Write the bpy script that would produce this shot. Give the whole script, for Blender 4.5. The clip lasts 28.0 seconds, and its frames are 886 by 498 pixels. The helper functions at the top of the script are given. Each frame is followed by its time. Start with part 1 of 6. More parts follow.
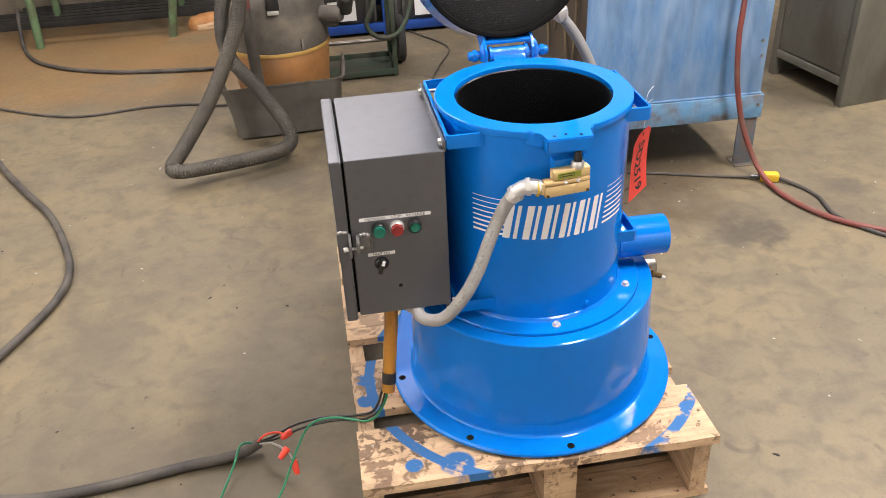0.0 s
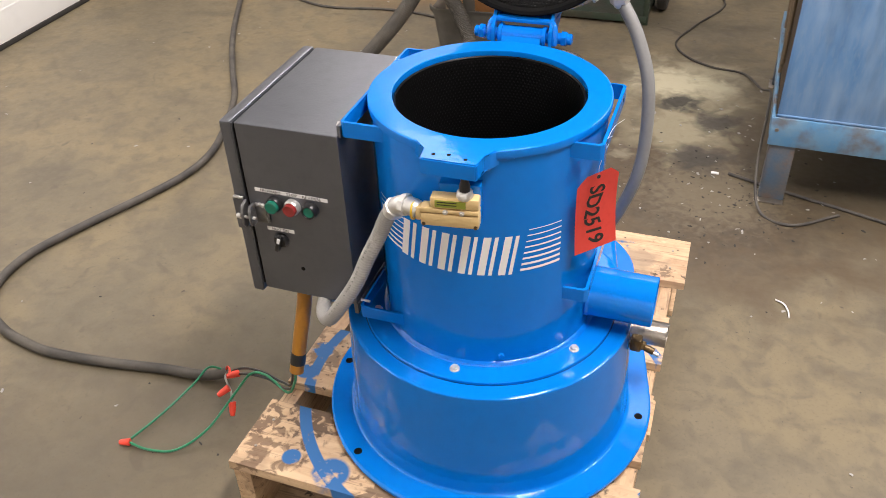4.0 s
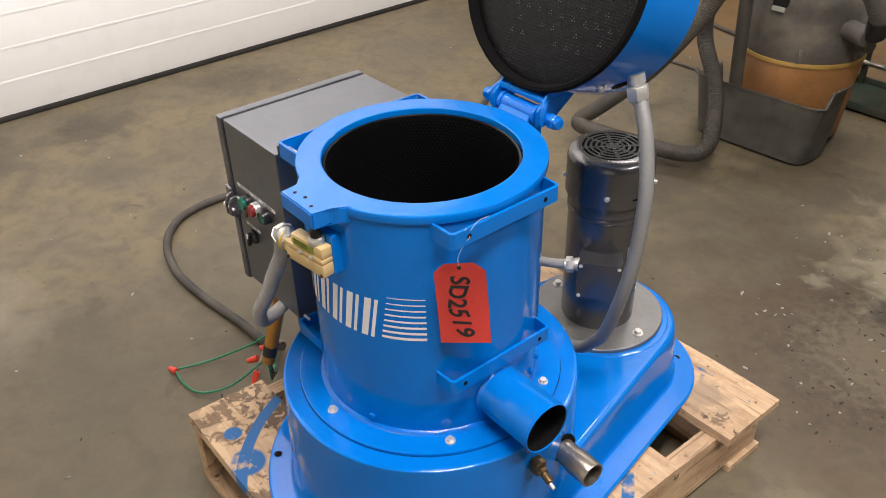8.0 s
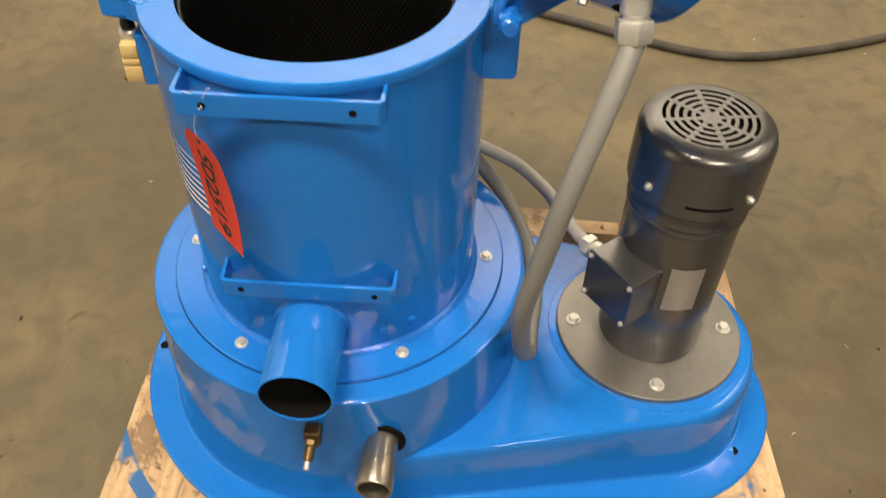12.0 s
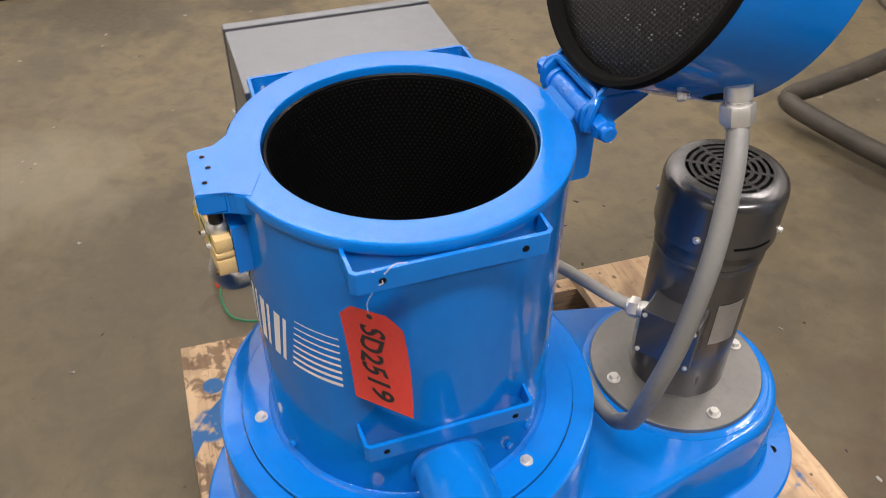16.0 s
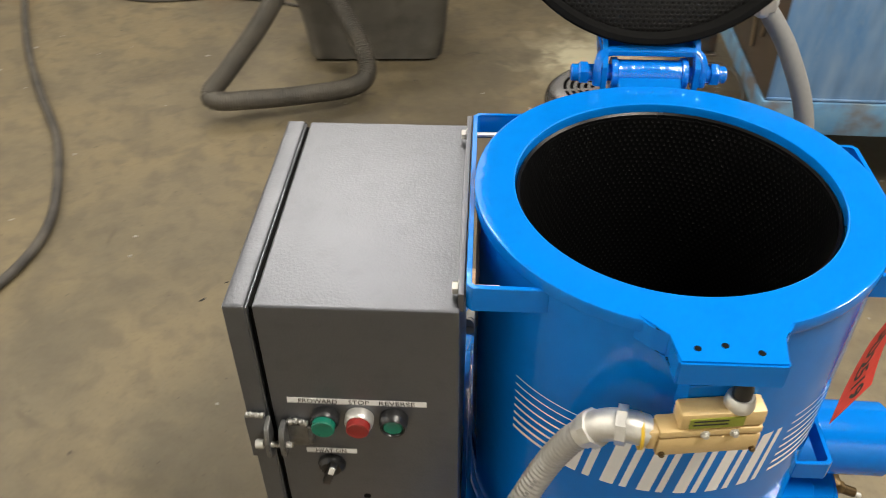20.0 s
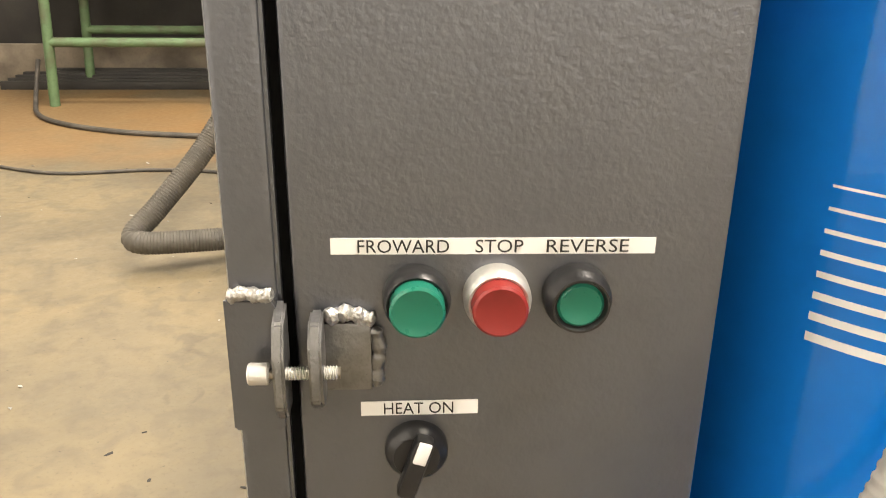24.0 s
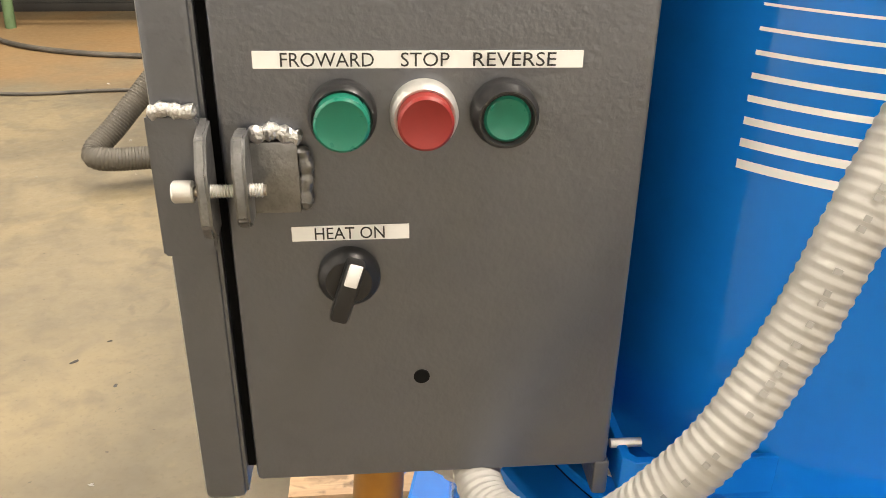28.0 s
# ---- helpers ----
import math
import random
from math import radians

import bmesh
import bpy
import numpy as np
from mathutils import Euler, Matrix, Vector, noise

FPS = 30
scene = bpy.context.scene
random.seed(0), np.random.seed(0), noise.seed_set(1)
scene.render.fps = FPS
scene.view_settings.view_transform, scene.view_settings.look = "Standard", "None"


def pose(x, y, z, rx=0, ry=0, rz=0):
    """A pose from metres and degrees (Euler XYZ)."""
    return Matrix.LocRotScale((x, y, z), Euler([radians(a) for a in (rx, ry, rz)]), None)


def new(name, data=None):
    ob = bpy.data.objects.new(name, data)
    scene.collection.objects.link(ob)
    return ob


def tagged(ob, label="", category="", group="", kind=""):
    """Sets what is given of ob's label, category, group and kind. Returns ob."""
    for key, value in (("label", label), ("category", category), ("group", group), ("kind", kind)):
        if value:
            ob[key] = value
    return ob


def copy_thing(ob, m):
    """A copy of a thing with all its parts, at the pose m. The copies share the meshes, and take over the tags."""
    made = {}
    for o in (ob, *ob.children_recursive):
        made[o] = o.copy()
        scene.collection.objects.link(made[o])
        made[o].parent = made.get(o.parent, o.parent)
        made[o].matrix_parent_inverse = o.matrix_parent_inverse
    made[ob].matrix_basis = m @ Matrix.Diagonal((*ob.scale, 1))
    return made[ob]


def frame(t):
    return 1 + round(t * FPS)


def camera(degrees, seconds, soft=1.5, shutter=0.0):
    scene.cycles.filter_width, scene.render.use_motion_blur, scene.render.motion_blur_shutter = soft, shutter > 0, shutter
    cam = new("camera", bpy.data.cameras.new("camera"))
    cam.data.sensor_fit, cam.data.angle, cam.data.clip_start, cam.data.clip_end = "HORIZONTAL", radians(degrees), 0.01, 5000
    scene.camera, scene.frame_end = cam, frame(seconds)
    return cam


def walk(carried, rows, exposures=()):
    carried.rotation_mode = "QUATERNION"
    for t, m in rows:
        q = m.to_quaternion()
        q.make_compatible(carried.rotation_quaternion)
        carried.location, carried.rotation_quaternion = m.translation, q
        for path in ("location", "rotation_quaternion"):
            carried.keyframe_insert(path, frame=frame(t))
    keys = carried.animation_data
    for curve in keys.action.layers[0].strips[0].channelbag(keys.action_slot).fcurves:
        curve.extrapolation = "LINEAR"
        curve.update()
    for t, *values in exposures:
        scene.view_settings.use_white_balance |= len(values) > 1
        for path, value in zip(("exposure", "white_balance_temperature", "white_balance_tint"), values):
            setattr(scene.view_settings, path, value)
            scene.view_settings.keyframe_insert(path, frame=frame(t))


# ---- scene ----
cam = camera(55.57, 28.0, 0.8, 0.4)
# seconds, eye, yaw, pitch and roll
ROWS = [
    (0, -0.4372, -1.6337, 1.5570, -8.11, -31.31, -2.86),
    (0.5, -0.4220, -1.6070, 1.5605, -8.61, -32.27, -3.08),
    (1, -0.3824, -1.5237, 1.5466, -8.67, -33.51, -1.66),
    (1.5, -0.3131, -1.4412, 1.5509, -7.19, -34.59, -1.32),
    (2, -0.1905, -1.4185, 1.5464, -1.71, -34.77, -2.21),
    (2.5, 0.0101, -1.4435, 1.5610, 5.42, -34.91, -1.65),
    (3, 0.1538, -1.4093, 1.5589, 10.96, -35.22, -1.59),
    (3.5, 0.2639, -1.3428, 1.5478, 15.60, -35.59, -1.80),
    (4, 0.3637, -1.2709, 1.5353, 19.98, -35.90, -2.03),
    (4.5, 0.4765, -1.2207, 1.5291, 24.76, -36.03, -2.05),
    (5, 0.6255, -1.2190, 1.5368, 30.62, -35.88, -1.63),
    (5.5, 0.6817, -1.1482, 1.5312, 33.25, -35.84, -1.16),
    (6, 0.7063, -1.0162, 1.5367, 34.35, -35.58, -0.42),
    (6.5, 0.7727, -0.9389, 1.5353, 37.87, -35.28, -0.38),
    (7, 0.8967, -0.8655, 1.5365, 44.33, -34.84, 0.07),
    (7.5, 0.9596, -0.8171, 1.5412, 48.65, -34.34, -0.05),
    (8, 0.9801, -0.7706, 1.5468, 50.80, -33.62, -0.74),
    (8.5, 0.9695, -0.6924, 1.5387, 52.40, -33.38, -0.41),
    (9, 0.9203, -0.5419, 1.5400, 55.91, -33.27, 0.55),
    (9.5, 0.9523, -0.3566, 1.5380, 64.17, -33.78, 0.26),
    (10, 1.0382, -0.1668, 1.5303, 71.83, -35.28, 1.19),
    (10.5, 0.9827, -0.0459, 1.4971, 77.64, -37.44, 1.79),
    (11, 0.9178, 0.0138, 1.4717, 81.64, -39.72, 2.72),
    (11.5, 0.8940, 0.0719, 1.4489, 87.12, -42.71, 3.12),
    (12, 0.9062, 0.1692, 1.4097, 91.18, -45.50, 2.97),
    (12.5, 0.9147, 0.2477, 1.3882, 94.37, -48.41, 1.03),
    (13, 0.9362, 0.2831, 1.3903, 96.35, -48.87, -0.07),
    (13.5, 0.9625, 0.2740, 1.4069, 96.65, -47.61, -0.42),
    (14, 0.9855, 0.2189, 1.4293, 94.82, -45.38, -0.13),
    (14.5, 0.9973, 0.1162, 1.4483, 90.38, -42.93, 0.72),
    (15, 0.9896, -0.0354, 1.4551, 82.90, -41.00, 2.00),
    (15.5, 0.9157, -0.1344, 1.4491, 77.16, -40.52, 1.74),
    (16, 0.8155, -0.2555, 1.4583, 69.84, -40.28, 1.61),
    (16.5, 0.7436, -0.4029, 1.4643, 58.35, -39.85, 2.43),
    (17, 0.7018, -0.5686, 1.4757, 48.28, -38.79, 1.46),
    (17.5, 0.5686, -0.6464, 1.4637, 39.59, -37.78, 1.93),
    (18, 0.4147, -0.7025, 1.4682, 33.86, -37.40, 0.58),
    (18.5, 0.2562, -0.7942, 1.4581, 26.06, -37.80, 0.58),
    (19, 0.0953, -0.8894, 1.4517, 18.82, -38.74, 0.31),
    (19.5, -0.0716, -0.8203, 1.4589, 13.97, -39.55, -0.67),
    (20, -0.2002, -0.7327, 1.4124, 3.17, -39.14, -0.41),
    (20.5, -0.3282, -0.6690, 1.3243, -6.56, -36.46, 0.43),
    (21, -0.3195, -0.6046, 1.1945, -4.82, -30.74, -1.95),
    (21.5, -0.3826, -0.5297, 1.0354, -4.33, -20.55, -0.75),
    (22, -0.4102, -0.4954, 0.9463, -4.33, -16.27, 0.58),
    (22.5, -0.4055, -0.4922, 0.9046, -3.63, -15.78, 1.00),
    (23, -0.3856, -0.5042, 0.8912, -2.87, -17.43, 0.93),
    (23.5, -0.3670, -0.5152, 0.8866, -2.67, -19.62, 0.73),
    (24, -0.3629, -0.5129, 0.8765, -3.07, -20.96, 0.54),
    (24.5, -0.3624, -0.5145, 0.8681, -3.61, -21.89, 0.53),
    (25, -0.3607, -0.5163, 0.8593, -3.54, -22.76, 0.33),
    (25.5, -0.3588, -0.5155, 0.8519, -3.39, -23.88, 0.36),
    (26, -0.3564, -0.5171, 0.8457, -3.28, -24.60, 0.38),
    (26.5, -0.3531, -0.5194, 0.8402, -3.29, -25.50, 0.38),
    (27, -0.3493, -0.5225, 0.8350, -3.64, -26.48, 0.41),
    (27.5, -0.3462, -0.5282, 0.8315, -4.21, -26.02, 0.52),
    (28, -0.3424, -0.5325, 0.8283, -4.95, -25.50, 0.60),
]
EXPOSURES = [(0.0, -0.06, 6250, 18), (2.5, -0.18, 6200, 18), (5.0, -0.40, 6300, 17), (6.0, -0.54, 6300, 18), (8.0, -0.69, 6250, 16), (10.0, -0.83, 6150, 14), (11.0, -0.76, 6850, 13), (11.5, -0.70, 7000, 12), (12.0, -0.62, 8000, 10), (12.5, -0.64, 7000, 12), (15.0, -0.77, 6650, 14), (17.0, -0.70, 6250, 18), (18.0, -0.65, 6250, 18), (20.0, -0.54, 6550, 9), (20.5, -0.50, 7000, 11), (21.0, -0.42, 7700, 14), (21.5, 0.08, 7400, 13), (23.5, 0.62, 6950, 12), (25.5, 0.62, 6950, 12), (28.0, 0.50, 6900, 12)]
walk(cam, [(t, pose(x, y, z, 90, 0, yaw) @ pose(0, 0, 0, pitch, 0, 0) @ pose(0, 0, 0, 0, 0, roll)) for t, x, y, z, yaw, pitch, roll in ROWS], EXPOSURES)
# ---- after walk ----

# ---------------------------------------------------------------- light
world = bpy.data.worlds.new("world")
scene.world = world
world.use_nodes = True
world.node_tree.nodes["Background"].inputs[0].default_value = (0.9, 0.95, 1.0, 1)
world.node_tree.nodes["Background"].inputs[1].default_value = 0.003


def lamp(x, y, z, sx, sy, power, rx=0, ry=0, colour=(1.0, 0.935, 0.84)):
    data = bpy.data.lights.new("room_fill_light", "AREA")
    data.shape, data.size, data.size_y, data.energy, data.color = "RECTANGLE", sx, sy, power, colour
    ob = new("room_fill_light", data)
    ob.matrix_basis = pose(x, y, z, rx, ry, 0)
    return ob


# ceiling fittings out of view; those facing the door, south wall and east side, and the rear panel, are added fill: x,
# y, width, length, watts, tilt about x, tilt about y
LAMPS = [(1.1, -0.55, 0.42, 1.3, 225, 0, 0), (2.7, 1.2, 0.36, 1.4, 265, 0, -16), (2.2, -3.5, 2.4, 0.16, 250, -52, 0), (-1.3, 0.4, 0.16, 2.4, 310, 0, 80), (-1.0, 2.8, 1.4, 0.36, 90, 14, 0), (-1.3, -3.0, 0.16, 2.4, 100, 0, 80), (-0.5, 4.0, 3.2, 1.4, 70, 0, 0)]
for lx, ly, sx, sy, power, tx, ty in LAMPS:
    lamp(lx, ly, 3.70, sx, sy, power, tx, ty)


# ---------------------------------------------------------------- materials
def material(name, colour, rough=0.5, metal=0.0, second=None, scale=6.0, amount=0.5, bump=0.0, bump_scale=120.0, coat=0.0,
             dirt=None, dirt_scale=2.0, dirt_amount=0.4, rough_var=0.1, stretch=(1, 1, 1)):
    """A painted, plastic or metal surface: base colour broken up at two scales, uneven gloss, fine relief."""
    m = bpy.data.materials.new(name)
    m.use_nodes = True
    nt = m.node_tree
    b = nt.nodes["Principled BSDF"]
    b.inputs["Roughness"].default_value, b.inputs["Metallic"].default_value = rough, metal
    b.inputs["Coat Weight"].default_value = coat
    b.inputs["Coat Roughness"].default_value = 0.08
    co = nt.nodes.new("ShaderNodeTexCoord")
    mp = nt.nodes.new("ShaderNodeMapping")
    mp.inputs["Scale"].default_value = stretch
    nt.links.new(co.outputs["Object"], mp.inputs[0])

    def noise_tex(s, detail=5.0):
        n = nt.nodes.new("ShaderNodeTexNoise")
        n.inputs["Scale"].default_value, n.inputs["Detail"].default_value = s, detail
        nt.links.new(mp.outputs[0], n.inputs["Vector"])
        return n

    def ramp(src, lo, hi):
        r = nt.nodes.new("ShaderNodeMapRange")
        r.inputs["From Min"].default_value, r.inputs["From Max"].default_value = lo, hi
        nt.links.new(src, r.inputs["Value"])
        return r.outputs[0]

    def mix(a, c, f, k):
        x = nt.nodes.new("ShaderNodeMix")
        x.data_type = "RGBA"
        s = nt.nodes.new("ShaderNodeMath")
        s.operation = "MULTIPLY"
        nt.links.new(f, s.inputs[0])
        s.inputs[1].default_value = k
        nt.links.new(s.outputs[0], x.inputs["Factor"])
        if isinstance(a, tuple):
            x.inputs["A"].default_value = (*a, 1)
        else:
            nt.links.new(a, x.inputs["A"])
        x.inputs["B"].default_value = (*c, 1)
        return x.outputs["Result"]

    second = second or tuple(0.8 * c for c in colour)
    n1 = noise_tex(scale)
    col = mix(tuple(colour), second, ramp(n1.outputs[0], 0.35, 0.7), amount)
    n2 = noise_tex(scale * 9)
    col = mix(col, tuple(0.85 * c for c in second), ramp(n2.outputs[0], 0.5, 0.8), amount * 0.6)
    if dirt:
        n3 = noise_tex(dirt_scale, 8.0)
        col = mix(col, dirt, ramp(n3.outputs[0], 0.48, 0.68), dirt_amount)
    nt.links.new(col, b.inputs["Base Color"])
    rr = nt.nodes.new("ShaderNodeMapRange")
    rr.inputs["To Min"].default_value, rr.inputs["To Max"].default_value = max(0.02, rough - rough_var), min(1, rough + rough_var)
    nt.links.new(n2.outputs[0], rr.inputs["Value"])
    nt.links.new(rr.outputs[0], b.inputs["Roughness"])
    if bump:
        n4 = noise_tex(bump_scale, 3.0)
        bp = nt.nodes.new("ShaderNodeBump")
        bp.inputs["Strength"].default_value, bp.inputs["Distance"].default_value = bump, 0.002
        nt.links.new(n4.outputs[0], bp.inputs["Height"])
        nt.links.new(bp.outputs[0], b.inputs["Normal"])
    return m


M_BLUE = material("blue_paint", (0.0008, 0.160, 0.59), 0.10, 0, (0.0008, 0.144, 0.53), 5, 0.5, 0.22, 55, 0.0, rough_var=0.03)
M_BLUE.node_tree.nodes["Principled BSDF"].inputs["Specular IOR Level"].default_value = 0.36
M_BLUE_ROUGH = material("blue_weld_paint", (0.001, 0.145, 0.59), 0.10, 0, (0.001, 0.125, 0.52), 8, 0.5, 1.0, 95, 0.0)
M_GREY = material("grey_hammer_paint", (0.166, 0.174, 0.196), 0.34, 0.80, (0.142, 0.150, 0.170), 6, 0.5, 0.19, 330, 0.0, rough_var=0.05)
M_PRINT = material("faded_print", (0.23, 0.225, 0.215), 0.6)
M_EAR = material("scuffed_grey_steel", (0.26, 0.26, 0.262), 0.32, 0.75, (0.11, 0.11, 0.11), 70, 0.7, 0.3, 200)
# for seals, and as flat black in place of the shade inside holes and slots
M_DARK = material("black_gasket_and_hole_shade", (0.004, 0.004, 0.004), 0.95)
M_DARK.node_tree.nodes["Principled BSDF"].inputs["Specular IOR Level"].default_value = 0.12
M_MOTOR = material("motor_grey", (0.135, 0.134, 0.139), 0.24, 0.75, (0.105, 0.104, 0.108), 7, 0.4, 0.0, 110, 0.0, rough_var=0.05)
M_PLATE = material("steel_plate", (0.24, 0.235, 0.225), 0.42, 0.7, (0.17, 0.165, 0.16), 9, 0.6, 0.15, 200)
M_ZINC = material("zinc_steel", (0.66, 0.65, 0.62), 0.42, 0.7, (0.50, 0.49, 0.46), 20, 0.5, 0.15, 300)
M_STEEL = material("bare_steel", (0.36, 0.33, 0.29), 0.32, 0.9, (0.24, 0.2, 0.16), 20, 0.6, 0.2, 160)
M_BRASS = material("dirty_brass", (0.13, 0.085, 0.035), 0.38, 0.8, (0.07, 0.05, 0.03), 60, 0.7, 0.3, 200)
M_WELD = material("weld_bead", (0.52, 0.51, 0.50), 0.32, 0.8, (0.35, 0.35, 0.34), 130, 0.6, 1.0, 330)
M_BLACK = material("black_plastic", (0.012, 0.012, 0.013), 0.35, 0, (0.02, 0.02, 0.02), 20, 0.5, 0.1, 200)
M_CONDUIT = material("grey_conduit", (0.33, 0.32, 0.30), 0.5, 0, (0.27, 0.26, 0.24), 14, 0.5, 0.15, 150)
M_CONDUIT2 = material("dark_conduit", (0.19, 0.19, 0.185), 0.45, 0, (0.15, 0.15, 0.145), 14, 0.5, 0.15, 150)
M_TAN = material("tan_switch_body", (0.62, 0.45, 0.21), 0.42, 0.1, (0.54, 0.38, 0.17), 18, 0.5, 0.2, 250)
M_WHITE = material("white_vinyl", (0.78, 0.78, 0.77), 0.4, 0, (0.72, 0.72, 0.71), 12, 0.4)
M_INK = material("ink", (0.015, 0.015, 0.015), 0.6)
M_RED = material("red_tag_card", (0.95, 0.115, 0.085), 0.6, 0, (0.90, 0.10, 0.07), 14, 0.5)
M_GREENB = material("green_button", (0.005, 0.14, 0.092), 0.3, 0, (0.006, 0.135, 0.086), 20, 0.4)
M_REDB = material("red_button", (0.22, 0.016, 0.014), 0.42, 0, (0.18, 0.013, 0.011), 20, 0.4)
M_YELLOW = material("yellow_plastic", (0.65, 0.42, 0.02), 0.45)
M_AMBER = material("amber_resin_pipe", (0.34, 0.15, 0.015), 0.35, 0, (0.22, 0.09, 0.01), 12, 0.6)
M_GREENW = material("green_wire", (0.01, 0.20, 0.09), 0.4)
M_REDW = material("red_wire_nut", (0.75, 0.06, 0.03), 0.45)
M_CABLE = material("black_cable", (0.035, 0.032, 0.029), 0.65, 0, (0.085, 0.075, 0.062), 14, 0.8, 0.2, 120, 0, (0.13, 0.115, 0.09), 9, 0.35)
M_HOSE = material("vacuum_hose", (0.050, 0.045, 0.037), 0.6, 0, (0.085, 0.074, 0.056), 9, 0.8, 0.3, 120, 0, (0.030, 0.027, 0.022), 13, 0.65)
M_REDHOSE = material("red_air_hose", (0.19, 0.045, 0.035), 0.6, 0, (0.12, 0.035, 0.028), 14, 0.8, 0.2, 120, 0, (0.16, 0.10, 0.075), 12, 0.5)
M_TUB = material("grey_tub_plastic", (0.075, 0.070, 0.060), 0.65, 0, (0.125, 0.115, 0.095), 11, 0.85, 0.5, 60, 0, (0.035, 0.032, 0.027), 8, 0.75)
M_ORANGE = material("orange_drum_plastic", (0.47, 0.225, 0.075), 0.6, 0, (0.34, 0.155, 0.05), 7, 0.85, 0.2, 90, 0, (0.25, 0.15, 0.08), 6, 0.6)
M_DRUMTOP = material("dusty_black_plastic", (0.115, 0.103, 0.085), 0.75, 0, (0.07, 0.063, 0.053), 9, 0.85, 0.3, 90, 0, (0.21, 0.18, 0.135), 7, 0.75)
M_MESH = material("black_mesh", (0.004, 0.004, 0.0045), 0.30, 0.0)
M_MESH.node_tree.nodes["Principled BSDF"].inputs["Specular IOR Level"].default_value = 0.15


def link_node(nt, kind, **values):
    n = nt.nodes.new(kind)
    for k, v in values.items():
        n.inputs[k].default_value = v
    return n


